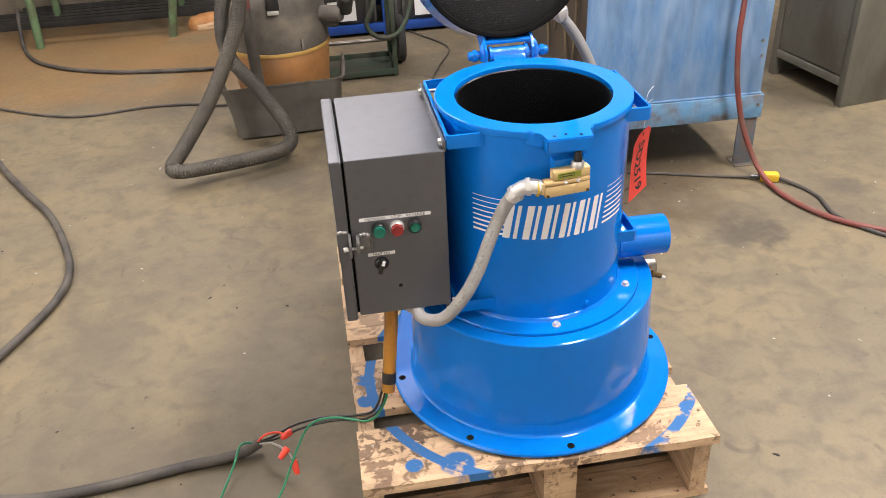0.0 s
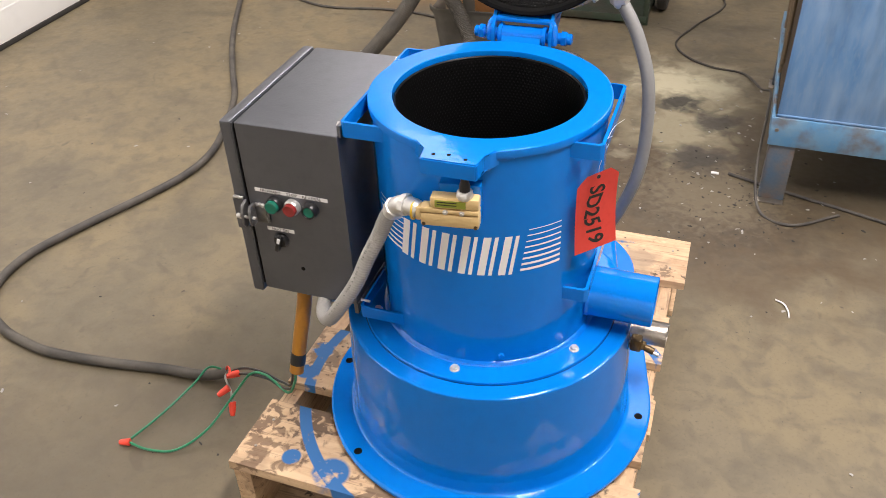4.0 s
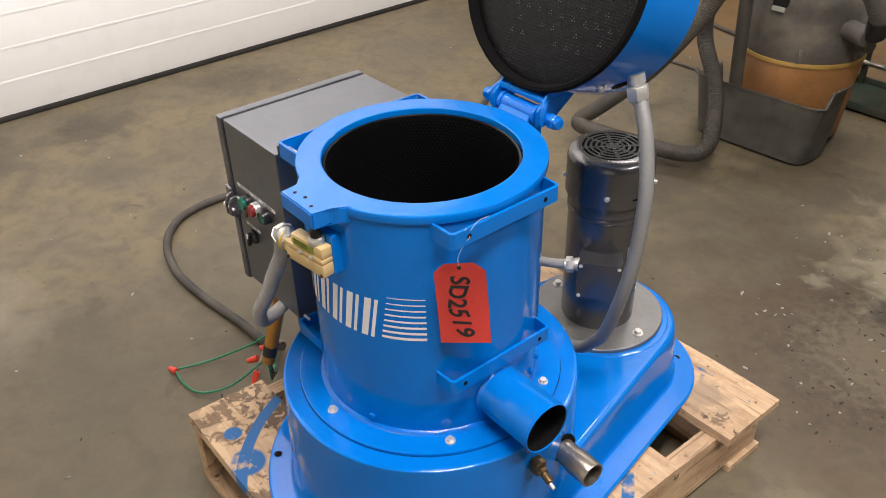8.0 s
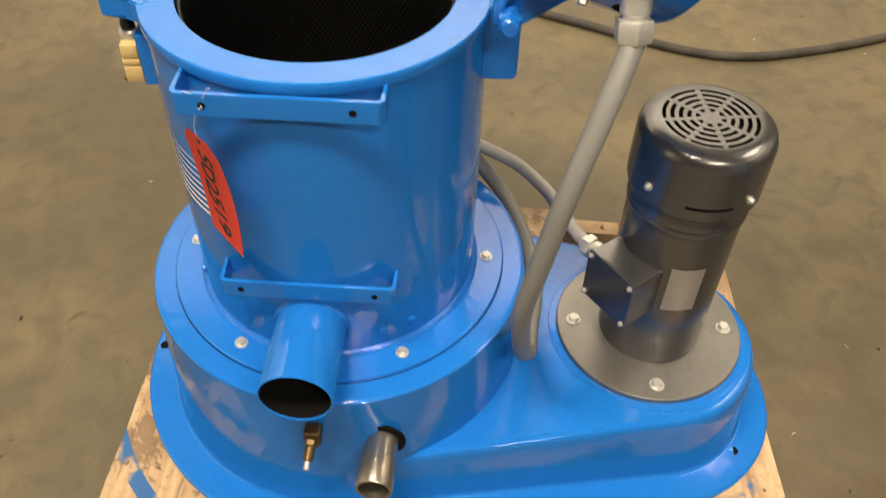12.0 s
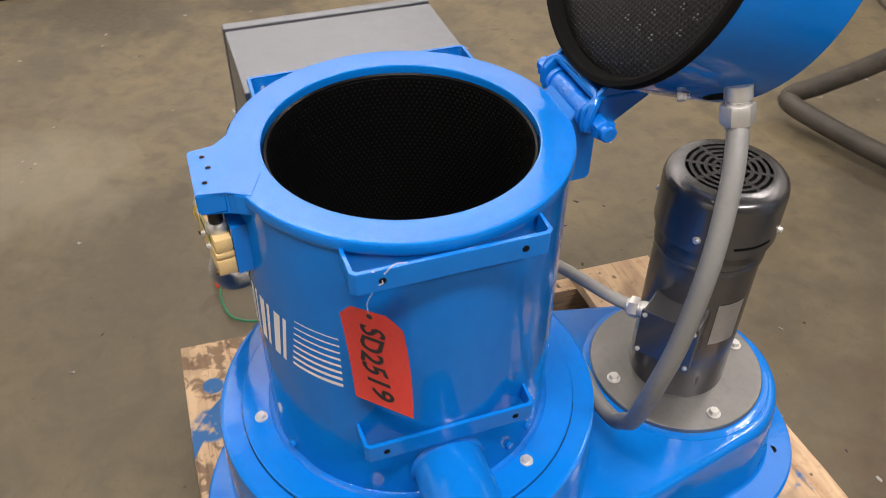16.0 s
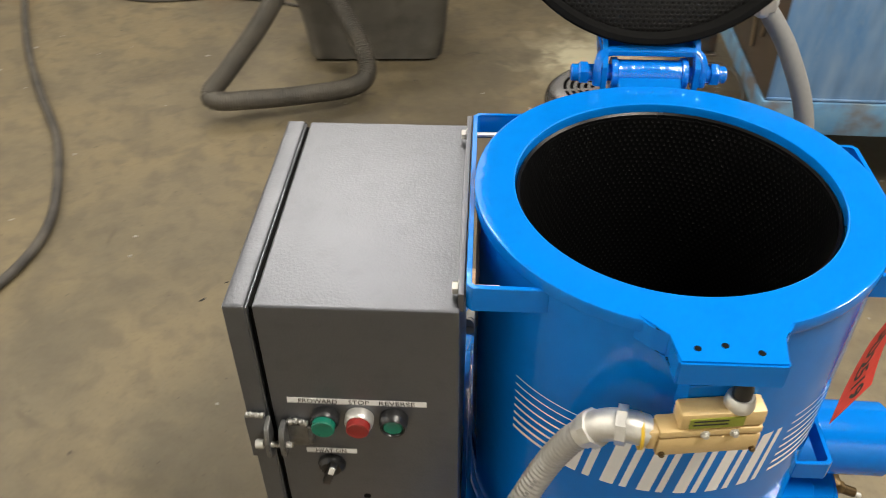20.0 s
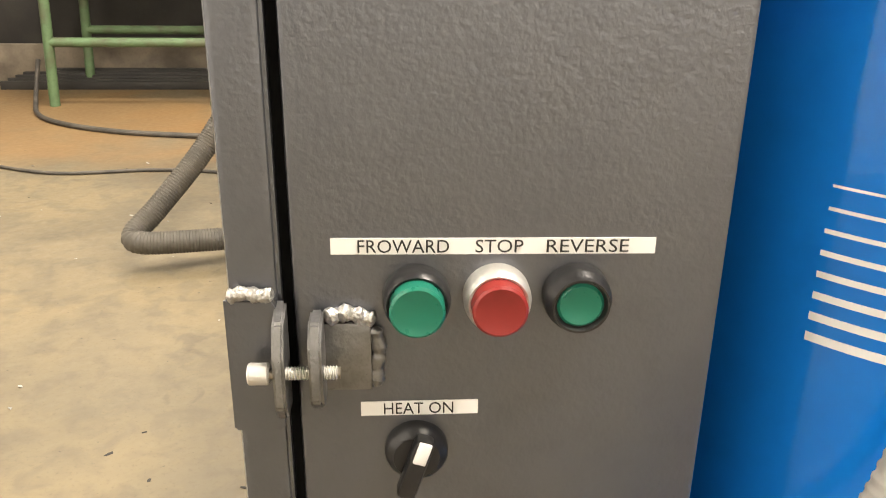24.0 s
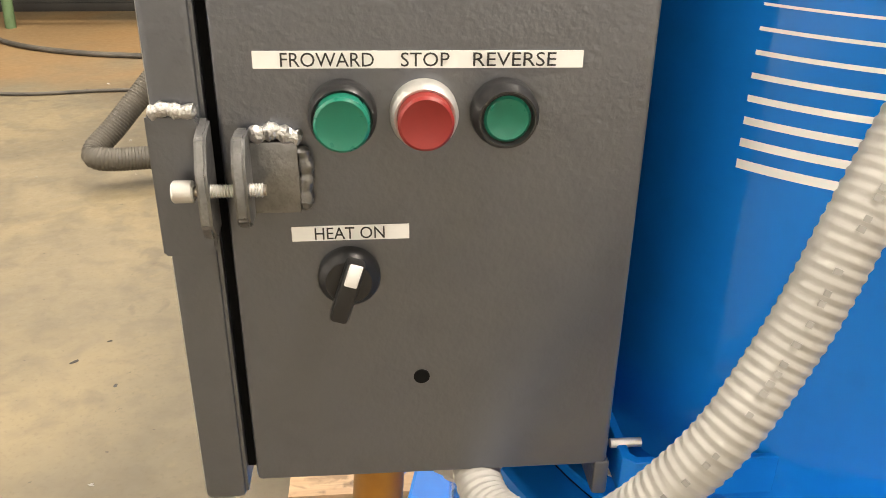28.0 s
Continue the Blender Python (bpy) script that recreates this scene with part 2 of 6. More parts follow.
def concrete():
    """Worn grey-brown shop floor: broad stains, rust-brown traffic, pale dust, dark spots and fine grit."""
    m = bpy.data.materials.new("worn_concrete")
    m.use_nodes = True
    nt = m.node_tree
    b = nt.nodes["Principled BSDF"]
    geo = nt.nodes.new("ShaderNodeNewGeometry")
    out = None

    def layer(prev, colour, scale, lo, hi, k, detail=6.0, distort=0.0, offset=(0, 0, 0), stretch=(1, 1, 1)):
        mp = nt.nodes.new("ShaderNodeMapping")
        mp.inputs["Location"].default_value, mp.inputs["Scale"].default_value = offset, stretch
        nt.links.new(geo.outputs["Position"], mp.inputs[0])
        n = link_node(nt, "ShaderNodeTexNoise", Scale=scale, Detail=detail, Distortion=distort)
        nt.links.new(mp.outputs[0], n.inputs["Vector"])
        r = nt.nodes.new("ShaderNodeMapRange")
        r.inputs["From Min"].default_value, r.inputs["From Max"].default_value, r.inputs["To Max"].default_value = lo, hi, k
        nt.links.new(n.outputs[0], r.inputs["Value"])
        x = nt.nodes.new("ShaderNodeMix")
        x.data_type = "RGBA"
        nt.links.new(r.outputs[0], x.inputs["Factor"])
        if prev is None:
            x.inputs["A"].default_value = (0.172, 0.146, 0.101, 1)
        else:
            nt.links.new(prev, x.inputs["A"])
        x.inputs["B"].default_value = (*colour, 1)
        return x.outputs["Result"], n

    out, _ = layer(None, (0.128, 0.112, 0.081), 0.9, 0.38, 0.66, 0.8)
    out, _ = layer(out, (0.204, 0.169, 0.110), 2.3, 0.43, 0.62, 0.85, 8, 0.4, offset=(3, 1, 0))
    out, _ = layer(out, (0.096, 0.083, 0.061), 3.6, 0.50, 0.68, 0.6, 8, 0.8, (7, 2, 0))
    out, _ = layer(out, (0.068, 0.057, 0.041), 9.0, 0.66, 0.74, 0.6, 6, 0.8, (1, 9, 0))
    out, _ = layer(out, (0.060, 0.051, 0.037), 14.0, 0.70, 0.76, 0.6, 4, 0.2, (4, 4, 0), (1, 0.25, 1))
    out, fine = layer(out, (0.240, 0.205, 0.140), 42.0, 0.56, 0.8, 0.35, 8, 0, (2, 6, 0))
    out, _ = layer(out, (0.108, 0.093, 0.068), 15.0, 0.46, 0.66, 0.6, 8, 0.5, (5, 3, 0))
    out, _ = layer(out, (0.096, 0.079, 0.055), 120.0, 0.55, 0.75, 0.45, 4)
    out, _ = layer(out, (0.044, 0.037, 0.028), 55.0, 0.71, 0.76, 0.8, 3, 0.3, (8, 8, 0))
    # stains with a place of their own: rust dust, oil, spilled powder, scuffs
    for px, py, pz, rad, colour, k, sc in ((-1.9, 3.7, 0, 1.35, (0.25, 0.155, 0.078), 0.58, 2.2), (-0.9, 3.4, 0, 0.8, (0.24, 0.145, 0.072), 0.48, 3.5),
                                           (-0.75, -0.40, 0, 0.8, (0.098, 0.082, 0.058), 0.6, 3), (0.15, 1.35, 0, 0.9, (0.088, 0.072, 0.048), 0.65, 3), (0.58, 1.42, 0, 0.75, (0.098, 0.076, 0.050), 0.7, 3.5), (0.45, 1.30, 0, 0.75, (0.085, 0.062, 0.038), 0.85, 6), (0.44, 1.26, 0, 0.46, (0.042, 0.034, 0.024), 0.6, 19), (0.40, 1.30, 0, 0.30, (0.23, 0.195, 0.135), 0.4, 38), (0.85, 1.55, 0, 0.45, (0.085, 0.072, 0.050), 0.6, 7),
                                           (0.24, 2.12, 0, 0.32, (0.40, 0.37, 0.27), 0.7, 9), (0.18, 2.13, 0, 0.17, (0.52, 0.48, 0.36), 0.75, 21), (0.36, 2.12, 0, 0.10, (0.50, 0.46, 0.34), 0.7, 18), (0.24, 1.72, 0, 0.26, (0.33, 0.30, 0.215), 0.75, 10), (0.23, 1.95, 0, 0.10, (0.035, 0.032, 0.025), 0.95, 14), (0.38, 1.80, 0, 0.12, (0.04, 0.035, 0.028), 0.9, 14), (0.34, 1.52, 0, 0.14, (0.04, 0.035, 0.028), 0.9, 12), (0.07, 1.47, 0, 0.05, (0.36, 0.33, 0.25), 0.5, 24),
                                           (-2.60, -0.45, 0, 0.40, (0.075, 0.062, 0.045), 0.7, 6), (-2.50, 0.15, 0, 0.22, (0.065, 0.055, 0.042), 0.7, 7), (-2.55, 0.9, 0, 0.26, (0.07, 0.06, 0.045), 0.6, 6), (-1.45, -0.7, 0, 0.35, (0.26, 0.235, 0.18), 0.6, 5),
                                           (1.02, 0.76, 0, 0.16, (0.07, 0.06, 0.045), 0.8, 14), (1.55, 1.0, 0, 0.10, (0.08, 0.07, 0.055), 0.7, 12), (-1.9, 0.75, 0, 0.12, (0.09, 0.078, 0.06), 0.5, 14), (-0.62, 1.62, 0, 0.18, (0.09, 0.078, 0.06), 0.6, 9)):
        sub = nt.nodes.new("ShaderNodeVectorMath")
        sub.operation = "DISTANCE"
        nt.links.new(geo.outputs["Position"], sub.inputs[0])
        sub.inputs[1].default_value = (px, py, pz)
        n = link_node(nt, "ShaderNodeTexNoise", Scale=sc, Detail=6.0, Distortion=0.5)
        nt.links.new(geo.outputs["Position"], n.inputs["Vector"])
        wob = nt.nodes.new("ShaderNodeMath")
        wob.operation = "MULTIPLY_ADD"
        nt.links.new(n.outputs[0], wob.inputs[0])
        wob.inputs[1].default_value = -1.7 * rad
        nt.links.new(sub.outputs["Value"], wob.inputs[2])
        r = nt.nodes.new("ShaderNodeMapRange")
        r.inputs["From Min"].default_value, r.inputs["From Max"].default_value = 0.12 * rad, -0.45 * rad
        r.inputs["To Min"].default_value, r.inputs["To Max"].default_value = 0.0, k
        nt.links.new(wob.outputs[0], r.inputs["Value"])
        x = nt.nodes.new("ShaderNodeMix")
        x.data_type = "RGBA"
        nt.links.new(r.outputs[0], x.inputs["Factor"])
        nt.links.new(out, x.inputs["A"])
        x.inputs["B"].default_value = (*colour, 1)
        out = x.outputs["Result"]
    tone = link_node(nt, "ShaderNodeHueSaturation", Value=0.86, Saturation=1.2)
    nt.links.new(out, tone.inputs["Color"])
    nt.links.new(tone.outputs[0], b.inputs["Base Color"])
    rr = nt.nodes.new("ShaderNodeMapRange")
    rr.inputs["To Min"].default_value, rr.inputs["To Max"].default_value = 0.42, 0.75
    nt.links.new(fine.outputs[0], rr.inputs["Value"])
    nt.links.new(rr.outputs[0], b.inputs["Roughness"])
    bp = nt.nodes.new("ShaderNodeBump")
    bp.inputs["Strength"].default_value, bp.inputs["Distance"].default_value = 0.15, 0.003
    nt.links.new(fine.outputs[0], bp.inputs["Height"])
    nt.links.new(bp.outputs[0], b.inputs["Normal"])
    return m


def deck_z(y):
    """Height of the sloping pallet deck."""
    return 0.193 - 0.0255 * (y + 0.35)


def wood():
    """Rough-sawn pallet pine: grain along each board, knots, grey dirt, board-to-board variation."""
    m = bpy.data.materials.new("pallet_pine")
    m.use_nodes = True
    nt = m.node_tree
    b = nt.nodes["Principled BSDF"]
    co = nt.nodes.new("ShaderNodeTexCoord")
    info = nt.nodes.new("ShaderNodeObjectInfo")
    off = nt.nodes.new("ShaderNodeVectorMath")
    off.operation = "MULTIPLY_ADD"
    nt.links.new(info.outputs["Random"], off.inputs[0])
    off.inputs[1].default_value = (9, 17, 5)
    nt.links.new(co.outputs["Object"], off.inputs[2])
    mp = nt.nodes.new("ShaderNodeMapping")
    mp.inputs["Scale"].default_value = (2.4, 20, 20)
    nt.links.new(off.outputs[0], mp.inputs[0])
    grain = link_node(nt, "ShaderNodeTexNoise", Scale=3.0, Detail=7.0, Distortion=1.1)
    nt.links.new(mp.outputs[0], grain.inputs["Vector"])
    ramp = nt.nodes.new("ShaderNodeValToRGB")
    ramp.color_ramp.elements[0].position, ramp.color_ramp.elements[0].color = 0.28, (0.43, 0.275, 0.155, 1)
    ramp.color_ramp.elements[1].position, ramp.color_ramp.elements[1].color = 0.72, (0.60, 0.43, 0.262, 1)
    nt.links.new(grain.outputs[0], ramp.inputs[0])
    prev = ramp.outputs[0]
    # soft brown handling dirt, cracks along the grain, small nail-rust specks, knots
    for scale, lo, hi, k, colour, squash in ((3.5, 0.46, 0.72, 0.55, (0.36, 0.225, 0.125), (1, 1, 1)), (11, 0.54, 0.74, 0.55, (0.25, 0.145, 0.08), (0.5, 1.6, 1)),
                                             (4, 0.62, 0.66, 0.5, (0.09, 0.052, 0.03), (1.2, 26, 26)), (9, 0.61, 0.68, 0.5, (0.12, 0.07, 0.04), (0.6, 7, 7)),
                                             (5.5, 0.58, 0.72, 0.75, (0.10, 0.058, 0.036), (0.8, 1.2, 1)), (42, 0.64, 0.70, 0.9, (0.04, 0.025, 0.016), (1, 1, 1)), (70, 0.55, 0.75, 0.35, (0.20, 0.12, 0.065), (1, 1, 1)), (2.2, 0.5, 0.75, 0.35, (0.60, 0.44, 0.27), (1, 1, 1))):
        sq = nt.nodes.new("ShaderNodeMapping")
        sq.inputs["Scale"].default_value = squash
        nt.links.new(off.outputs[0], sq.inputs[0])
        n = link_node(nt, "ShaderNodeTexNoise", Scale=scale, Detail=5.0, Distortion=0.3)
        nt.links.new(sq.outputs[0], n.inputs["Vector"])
        r = nt.nodes.new("ShaderNodeMapRange")
        r.inputs["From Min"].default_value, r.inputs["From Max"].default_value, r.inputs["To Max"].default_value = lo, hi, k
        nt.links.new(n.outputs[0], r.inputs["Value"])
        x = nt.nodes.new("ShaderNodeMix")
        x.data_type = "RGBA"
        nt.links.new(r.outputs[0], x.inputs["Factor"])
        nt.links.new(prev, x.inputs["A"])
        x.inputs["B"].default_value = (*colour, 1)
        prev = x.outputs["Result"]
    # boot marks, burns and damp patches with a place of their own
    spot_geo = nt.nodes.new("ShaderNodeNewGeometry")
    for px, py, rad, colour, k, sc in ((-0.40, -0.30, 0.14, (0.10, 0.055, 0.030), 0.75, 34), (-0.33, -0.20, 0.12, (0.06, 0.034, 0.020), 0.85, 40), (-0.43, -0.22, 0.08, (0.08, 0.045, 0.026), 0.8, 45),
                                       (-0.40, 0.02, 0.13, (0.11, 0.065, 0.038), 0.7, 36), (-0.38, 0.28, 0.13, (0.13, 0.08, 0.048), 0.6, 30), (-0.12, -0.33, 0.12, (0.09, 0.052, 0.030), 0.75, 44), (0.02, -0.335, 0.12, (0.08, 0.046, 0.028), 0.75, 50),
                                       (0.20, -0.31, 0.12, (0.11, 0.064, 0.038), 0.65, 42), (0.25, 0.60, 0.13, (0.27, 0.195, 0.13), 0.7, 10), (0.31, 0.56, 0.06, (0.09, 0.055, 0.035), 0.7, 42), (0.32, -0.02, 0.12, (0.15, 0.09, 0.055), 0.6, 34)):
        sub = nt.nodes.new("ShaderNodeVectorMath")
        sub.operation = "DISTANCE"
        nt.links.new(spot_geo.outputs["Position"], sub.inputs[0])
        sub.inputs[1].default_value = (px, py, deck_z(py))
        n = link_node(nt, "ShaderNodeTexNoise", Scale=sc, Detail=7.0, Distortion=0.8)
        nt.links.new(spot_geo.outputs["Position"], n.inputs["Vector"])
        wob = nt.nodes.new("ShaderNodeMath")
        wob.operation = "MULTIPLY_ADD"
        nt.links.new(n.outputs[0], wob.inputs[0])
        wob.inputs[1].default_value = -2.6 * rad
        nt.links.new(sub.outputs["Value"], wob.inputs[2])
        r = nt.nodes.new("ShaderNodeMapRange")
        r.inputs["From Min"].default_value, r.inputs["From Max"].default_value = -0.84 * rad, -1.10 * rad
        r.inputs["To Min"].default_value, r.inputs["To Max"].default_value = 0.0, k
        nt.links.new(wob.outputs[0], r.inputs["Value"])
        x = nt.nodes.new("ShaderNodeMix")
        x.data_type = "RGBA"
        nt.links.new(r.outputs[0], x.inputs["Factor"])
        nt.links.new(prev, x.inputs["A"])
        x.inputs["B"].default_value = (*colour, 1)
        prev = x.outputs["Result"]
    # blue paint that ran past the flange: a band round the machine and a few dabs
    geo = nt.nodes.new("ShaderNodeNewGeometry")
    n = link_node(nt, "ShaderNodeTexNoise", Scale=24.0, Detail=6.0)
    nt.links.new(geo.outputs["Position"], n.inputs["Vector"])
    place = nt.nodes.new("ShaderNodeSeparateXYZ")
    nt.links.new(geo.outputs["Position"], place.inputs[0])
    east = nt.nodes.new("ShaderNodeMapRange")
    east.inputs["From Min"].default_value, east.inputs["From Max"].default_value, east.inputs["To Max"].default_value = 0.0, 0.3, 0.13
    nt.links.new(place.outputs["X"], east.inputs["Value"])
    low = nt.nodes.new("ShaderNodeMapRange")
    low.inputs["From Min"].default_value, low.inputs["From Max"].default_value = 0.165, 0.160
    nt.links.new(place.outputs["Z"], low.inputs["Value"])
    thin = nt.nodes.new("ShaderNodeMath")
    nt.links.new(east.outputs[0], thin.inputs[0])
    nt.links.new(low.outputs[0], thin.inputs[1])
    worn = nt.nodes.new("ShaderNodeMath")
    worn.operation = "SUBTRACT"
    nt.links.new(n.outputs[0], worn.inputs[0])
    nt.links.new(thin.outputs[0], worn.inputs[1])
    for cx, cy, rad, wide, lo, hi in ((0.0, 0.0, 0.405, 0.014, 0.31, 0.41), (-0.24, -0.315, 0.0, 0.042, 0.40, 0.48), (-0.335, -0.300, 0.0, 0.022, 0.41, 0.5), (-0.415, 0.02, 0.0, 0.03, 0.45, 0.52), (-0.42, -0.06, 0.0, 0.025, 0.45, 0.52), (0.20, 0.66, 0.0, 0.035, 0.45, 0.53), (0.30, -0.24, 0.0, 0.03, 0.45, 0.55)):
        xy = nt.nodes.new("ShaderNodeVectorMath")
        xy.operation = "MULTIPLY_ADD"
        nt.links.new(geo.outputs["Position"], xy.inputs[0])
        xy.inputs[1].default_value, xy.inputs[2].default_value = (1, 1, 0), (-cx, -cy, 0)
        ln = nt.nodes.new("ShaderNodeVectorMath")
        ln.operation = "LENGTH"
        nt.links.new(xy.outputs[0], ln.inputs[0])
        d = nt.nodes.new("ShaderNodeMath")
        d.operation = "SUBTRACT"
        nt.links.new(ln.outputs["Value"], d.inputs[0])
        d.inputs[1].default_value = rad
        ab = nt.nodes.new("ShaderNodeMath")
        ab.operation = "ABSOLUTE"
        nt.links.new(d.outputs[0], ab.inputs[0])
        band = nt.nodes.new("ShaderNodeMapRange")
        band.inputs["From Min"].default_value, band.inputs["From Max"].default_value = wide, wide * 0.82
        nt.links.new(ab.outputs[0], band.inputs["Value"])
        gate = nt.nodes.new("ShaderNodeMapRange")
        gate.inputs["From Min"].default_value, gate.inputs["From Max"].default_value = lo, hi
        nt.links.new(worn.outputs[0], gate.inputs["Value"])
        both = nt.nodes.new("ShaderNodeMath")
        both.operation = "MULTIPLY"
        nt.links.new(band.outputs[0], both.inputs[0])
        nt.links.new(gate.outputs[0], both.inputs[1])
        x = nt.nodes.new("ShaderNodeMix")
        x.data_type = "RGBA"
        nt.links.new(both.outputs[0], x.inputs["Factor"])
        nt.links.new(prev, x.inputs["A"])
        x.inputs["B"].default_value = (0.022, 0.12, 0.31, 1)
        prev = x.outputs["Result"]
    nt.links.new(prev, b.inputs["Base Color"])
    b.inputs["Roughness"].default_value = 0.75
    bp = nt.nodes.new("ShaderNodeBump")
    bp.inputs["Strength"].default_value, bp.inputs["Distance"].default_value = 0.4, 0.002
    nt.links.new(grain.outputs[0], bp.inputs["Height"])
    nt.links.new(bp.outputs[0], b.inputs["Normal"])
    return m


M_FLOOR, M_WOOD = concrete(), wood()
M_DOORW = material("white_door_panel", (0.88, 0.88, 0.86), 0.5, 0, (0.83, 0.83, 0.81), 1.2, 0.5, 0.1, 60)
M_PALE = material("pale_bounce_wall_paint", (0.66, 0.65, 0.61), 0.8, 0, (0.58, 0.57, 0.54), 1.5, 0.6)
M_WALL = material("grey_block_wall", (0.16, 0.155, 0.14), 0.85, 0, (0.12, 0.115, 0.10), 1.5, 0.6, 0.4, 40, 0, (0.14, 0.13, 0.12), 1.0, 0.5)
M_CEIL = material("ceiling_paint", (0.09, 0.09, 0.083), 0.9)
M_TANKB = material("weathered_blue_paint", (0.085, 0.215, 0.43), 0.5, 0, (0.27, 0.38, 0.52), 7, 0.85, 0.3, 60, 0, (0.05, 0.115, 0.215), 8, 0.55, stretch=(1.8, 1.8, 0.45))
M_TANKCORD = material("dusty_cord", (0.16, 0.115, 0.065), 0.7, 0, (0.09, 0.065, 0.04), 12, 0.6)
M_TANKSIDE = material("shaded_brown_side", (0.050, 0.040, 0.030), 0.75, 0.1, (0.085, 0.055, 0.032), 9, 0.8, 0.4, 70)
M_SKIRT = material("chipped_blue_rail", (0.08, 0.23, 0.42), 0.55, 0, (0.18, 0.30, 0.40), 14, 0.8, 0.4, 60, 0, (0.12, 0.085, 0.06), 13, 0.85)
M_TANKLEG = material("rusted_leg", (0.13, 0.125, 0.12), 0.7, 0.2, (0.06, 0.12, 0.20), 16, 0.8, 0.5, 80, 0, (0.17, 0.10, 0.055), 14, 0.8)
M_BAND = material("faded_yellow_rim", (0.44, 0.27, 0.06), 0.6, 0, (0.33, 0.2, 0.06), 16, 0.8)
M_CAB = material("olive_grey_cabinet", (0.14, 0.138, 0.11), 0.55, 0, (0.105, 0.10, 0.08), 6, 0.7, 0.2, 90, 0, (0.075, 0.062, 0.045), 5, 0.55, stretch=(1.5, 1.5, 0.5))
M_GREEN = material("green_painted_steel", (0.10, 0.17, 0.08), 0.55, 0, (0.065, 0.11, 0.05), 9, 0.8, 0.3, 90, 0, (0.085, 0.07, 0.045), 9, 0.6)
M_GREEND = material("dark_green_steel", (0.030, 0.058, 0.034), 0.6, 0, (0.045, 0.042, 0.03), 9, 0.8, 0.3, 90, 0, (0.075, 0.06, 0.042), 7, 0.7)
M_RACK = material("blue_rack_steel", (0.008, 0.055, 0.28), 0.45, 0, (0.008, 0.045, 0.22), 5, 0.5, 0.1, 90)
M_BIN = material("grey_bin_plastic", (0.055, 0.055, 0.052), 0.5, 0, (0.04, 0.04, 0.04), 6, 0.5, 0.1, 90)
M_RUBBER = material("dark_rubber", (0.018, 0.017, 0.016), 0.75, 0, (0.04, 0.036, 0.03), 6, 0.6, 0.3, 90)
M_LEDGE = material("dirty_stone", (0.24, 0.20, 0.15), 0.85, 0, (0.15, 0.125, 0.09), 7, 0.8, 0.5, 40, 0, (0.06, 0.05, 0.04), 5, 0.7)
M_BEIGE = material("beige_enamel", (0.42, 0.42, 0.36), 0.5, 0, (0.36, 0.36, 0.31), 4, 0.5)
M_CARD = material("brown_cardboard", (0.33, 0.215, 0.125), 0.8, 0, (0.28, 0.18, 0.1), 4, 0.5, 0.1, 60)
M_GREYPLATE = material("label_foil", (0.42, 0.42, 0.41), 0.35, 0.6, (0.30, 0.3, 0.29), 40, 0.6)
M_OLIVE = material("olive_label", (0.25, 0.28, 0.03), 0.4)


def perforated(name, pitch, hole, use_uv=False, sheet=0.016, gloss=0.35, behind=0.0004):
    """Black enamelled sheet with staggered round holes."""
    m = bpy.data.materials.new(name)
    m.use_nodes = True
    nt = m.node_tree
    b = nt.nodes["Principled BSDF"]
    b.inputs["Roughness"].default_value, b.inputs["Specular IOR Level"].default_value = 0.40, gloss
    co = nt.nodes.new("ShaderNodeTexCoord")
    dist = []
    for ox, oy in ((0.0, 0.0), (0.5, 0.5)):
        mp = nt.nodes.new("ShaderNodeMapping")
        mp.inputs["Scale"].default_value = (1 / pitch, 1 / (pitch * 1.732), 0)
        mp.inputs["Location"].default_value = (ox, oy, 0)
        nt.links.new(co.outputs["UV" if use_uv else "Object"], mp.inputs[0])
        fr = nt.nodes.new("ShaderNodeVectorMath")
        fr.operation = "FRACTION"
        nt.links.new(mp.outputs[0], fr.inputs[0])
        c = nt.nodes.new("ShaderNodeVectorMath")
        c.operation = "MULTIPLY_ADD"
        nt.links.new(fr.outputs[0], c.inputs[0])
        c.inputs[1].default_value, c.inputs[2].default_value = (1, 1.732, 0), (-0.5, -0.866, 0)
        ln = nt.nodes.new("ShaderNodeVectorMath")
        ln.operation = "LENGTH"
        nt.links.new(c.outputs[0], ln.inputs[0])
        dist.append(ln.outputs["Value"])
    mn = nt.nodes.new("ShaderNodeMath")
    mn.operation = "MINIMUM"
    nt.links.new(dist[0], mn.inputs[0])
    nt.links.new(dist[1], mn.inputs[1])
    r = nt.nodes.new("ShaderNodeMapRange")
    r.inputs["From Min"].default_value, r.inputs["From Max"].default_value = hole * 0.8, hole
    nt.links.new(mn.outputs[0], r.inputs["Value"])
    x = nt.nodes.new("ShaderNodeMix")
    x.data_type = "RGBA"
    nt.links.new(r.outputs[0], x.inputs["Factor"])
    x.inputs["A"].default_value, x.inputs["B"].default_value = (behind, behind, behind, 1), (sheet, sheet, sheet * 1.05, 1)
    nt.links.new(x.outputs["Result"], b.inputs["Base Color"])
    bp = nt.nodes.new("ShaderNodeBump")
    bp.inputs["Strength"].default_value, bp.inputs["Distance"].default_value = 1.0, pitch * 0.35
    nt.links.new(r.outputs[0], bp.inputs["Height"])
    nt.links.new(bp.outputs[0], b.inputs["Normal"])
    return m


# basket holes are coloured lighter than the sheet, for the lit wall behind
M_BASKET = perforated("perforated_basket", 0.0072, 0.22, True, 0.0025, 0.20, 0.008)
M_SCREEN = perforated("perforated_screen", 0.0064, 0.33, False, 0.008, 0.26)


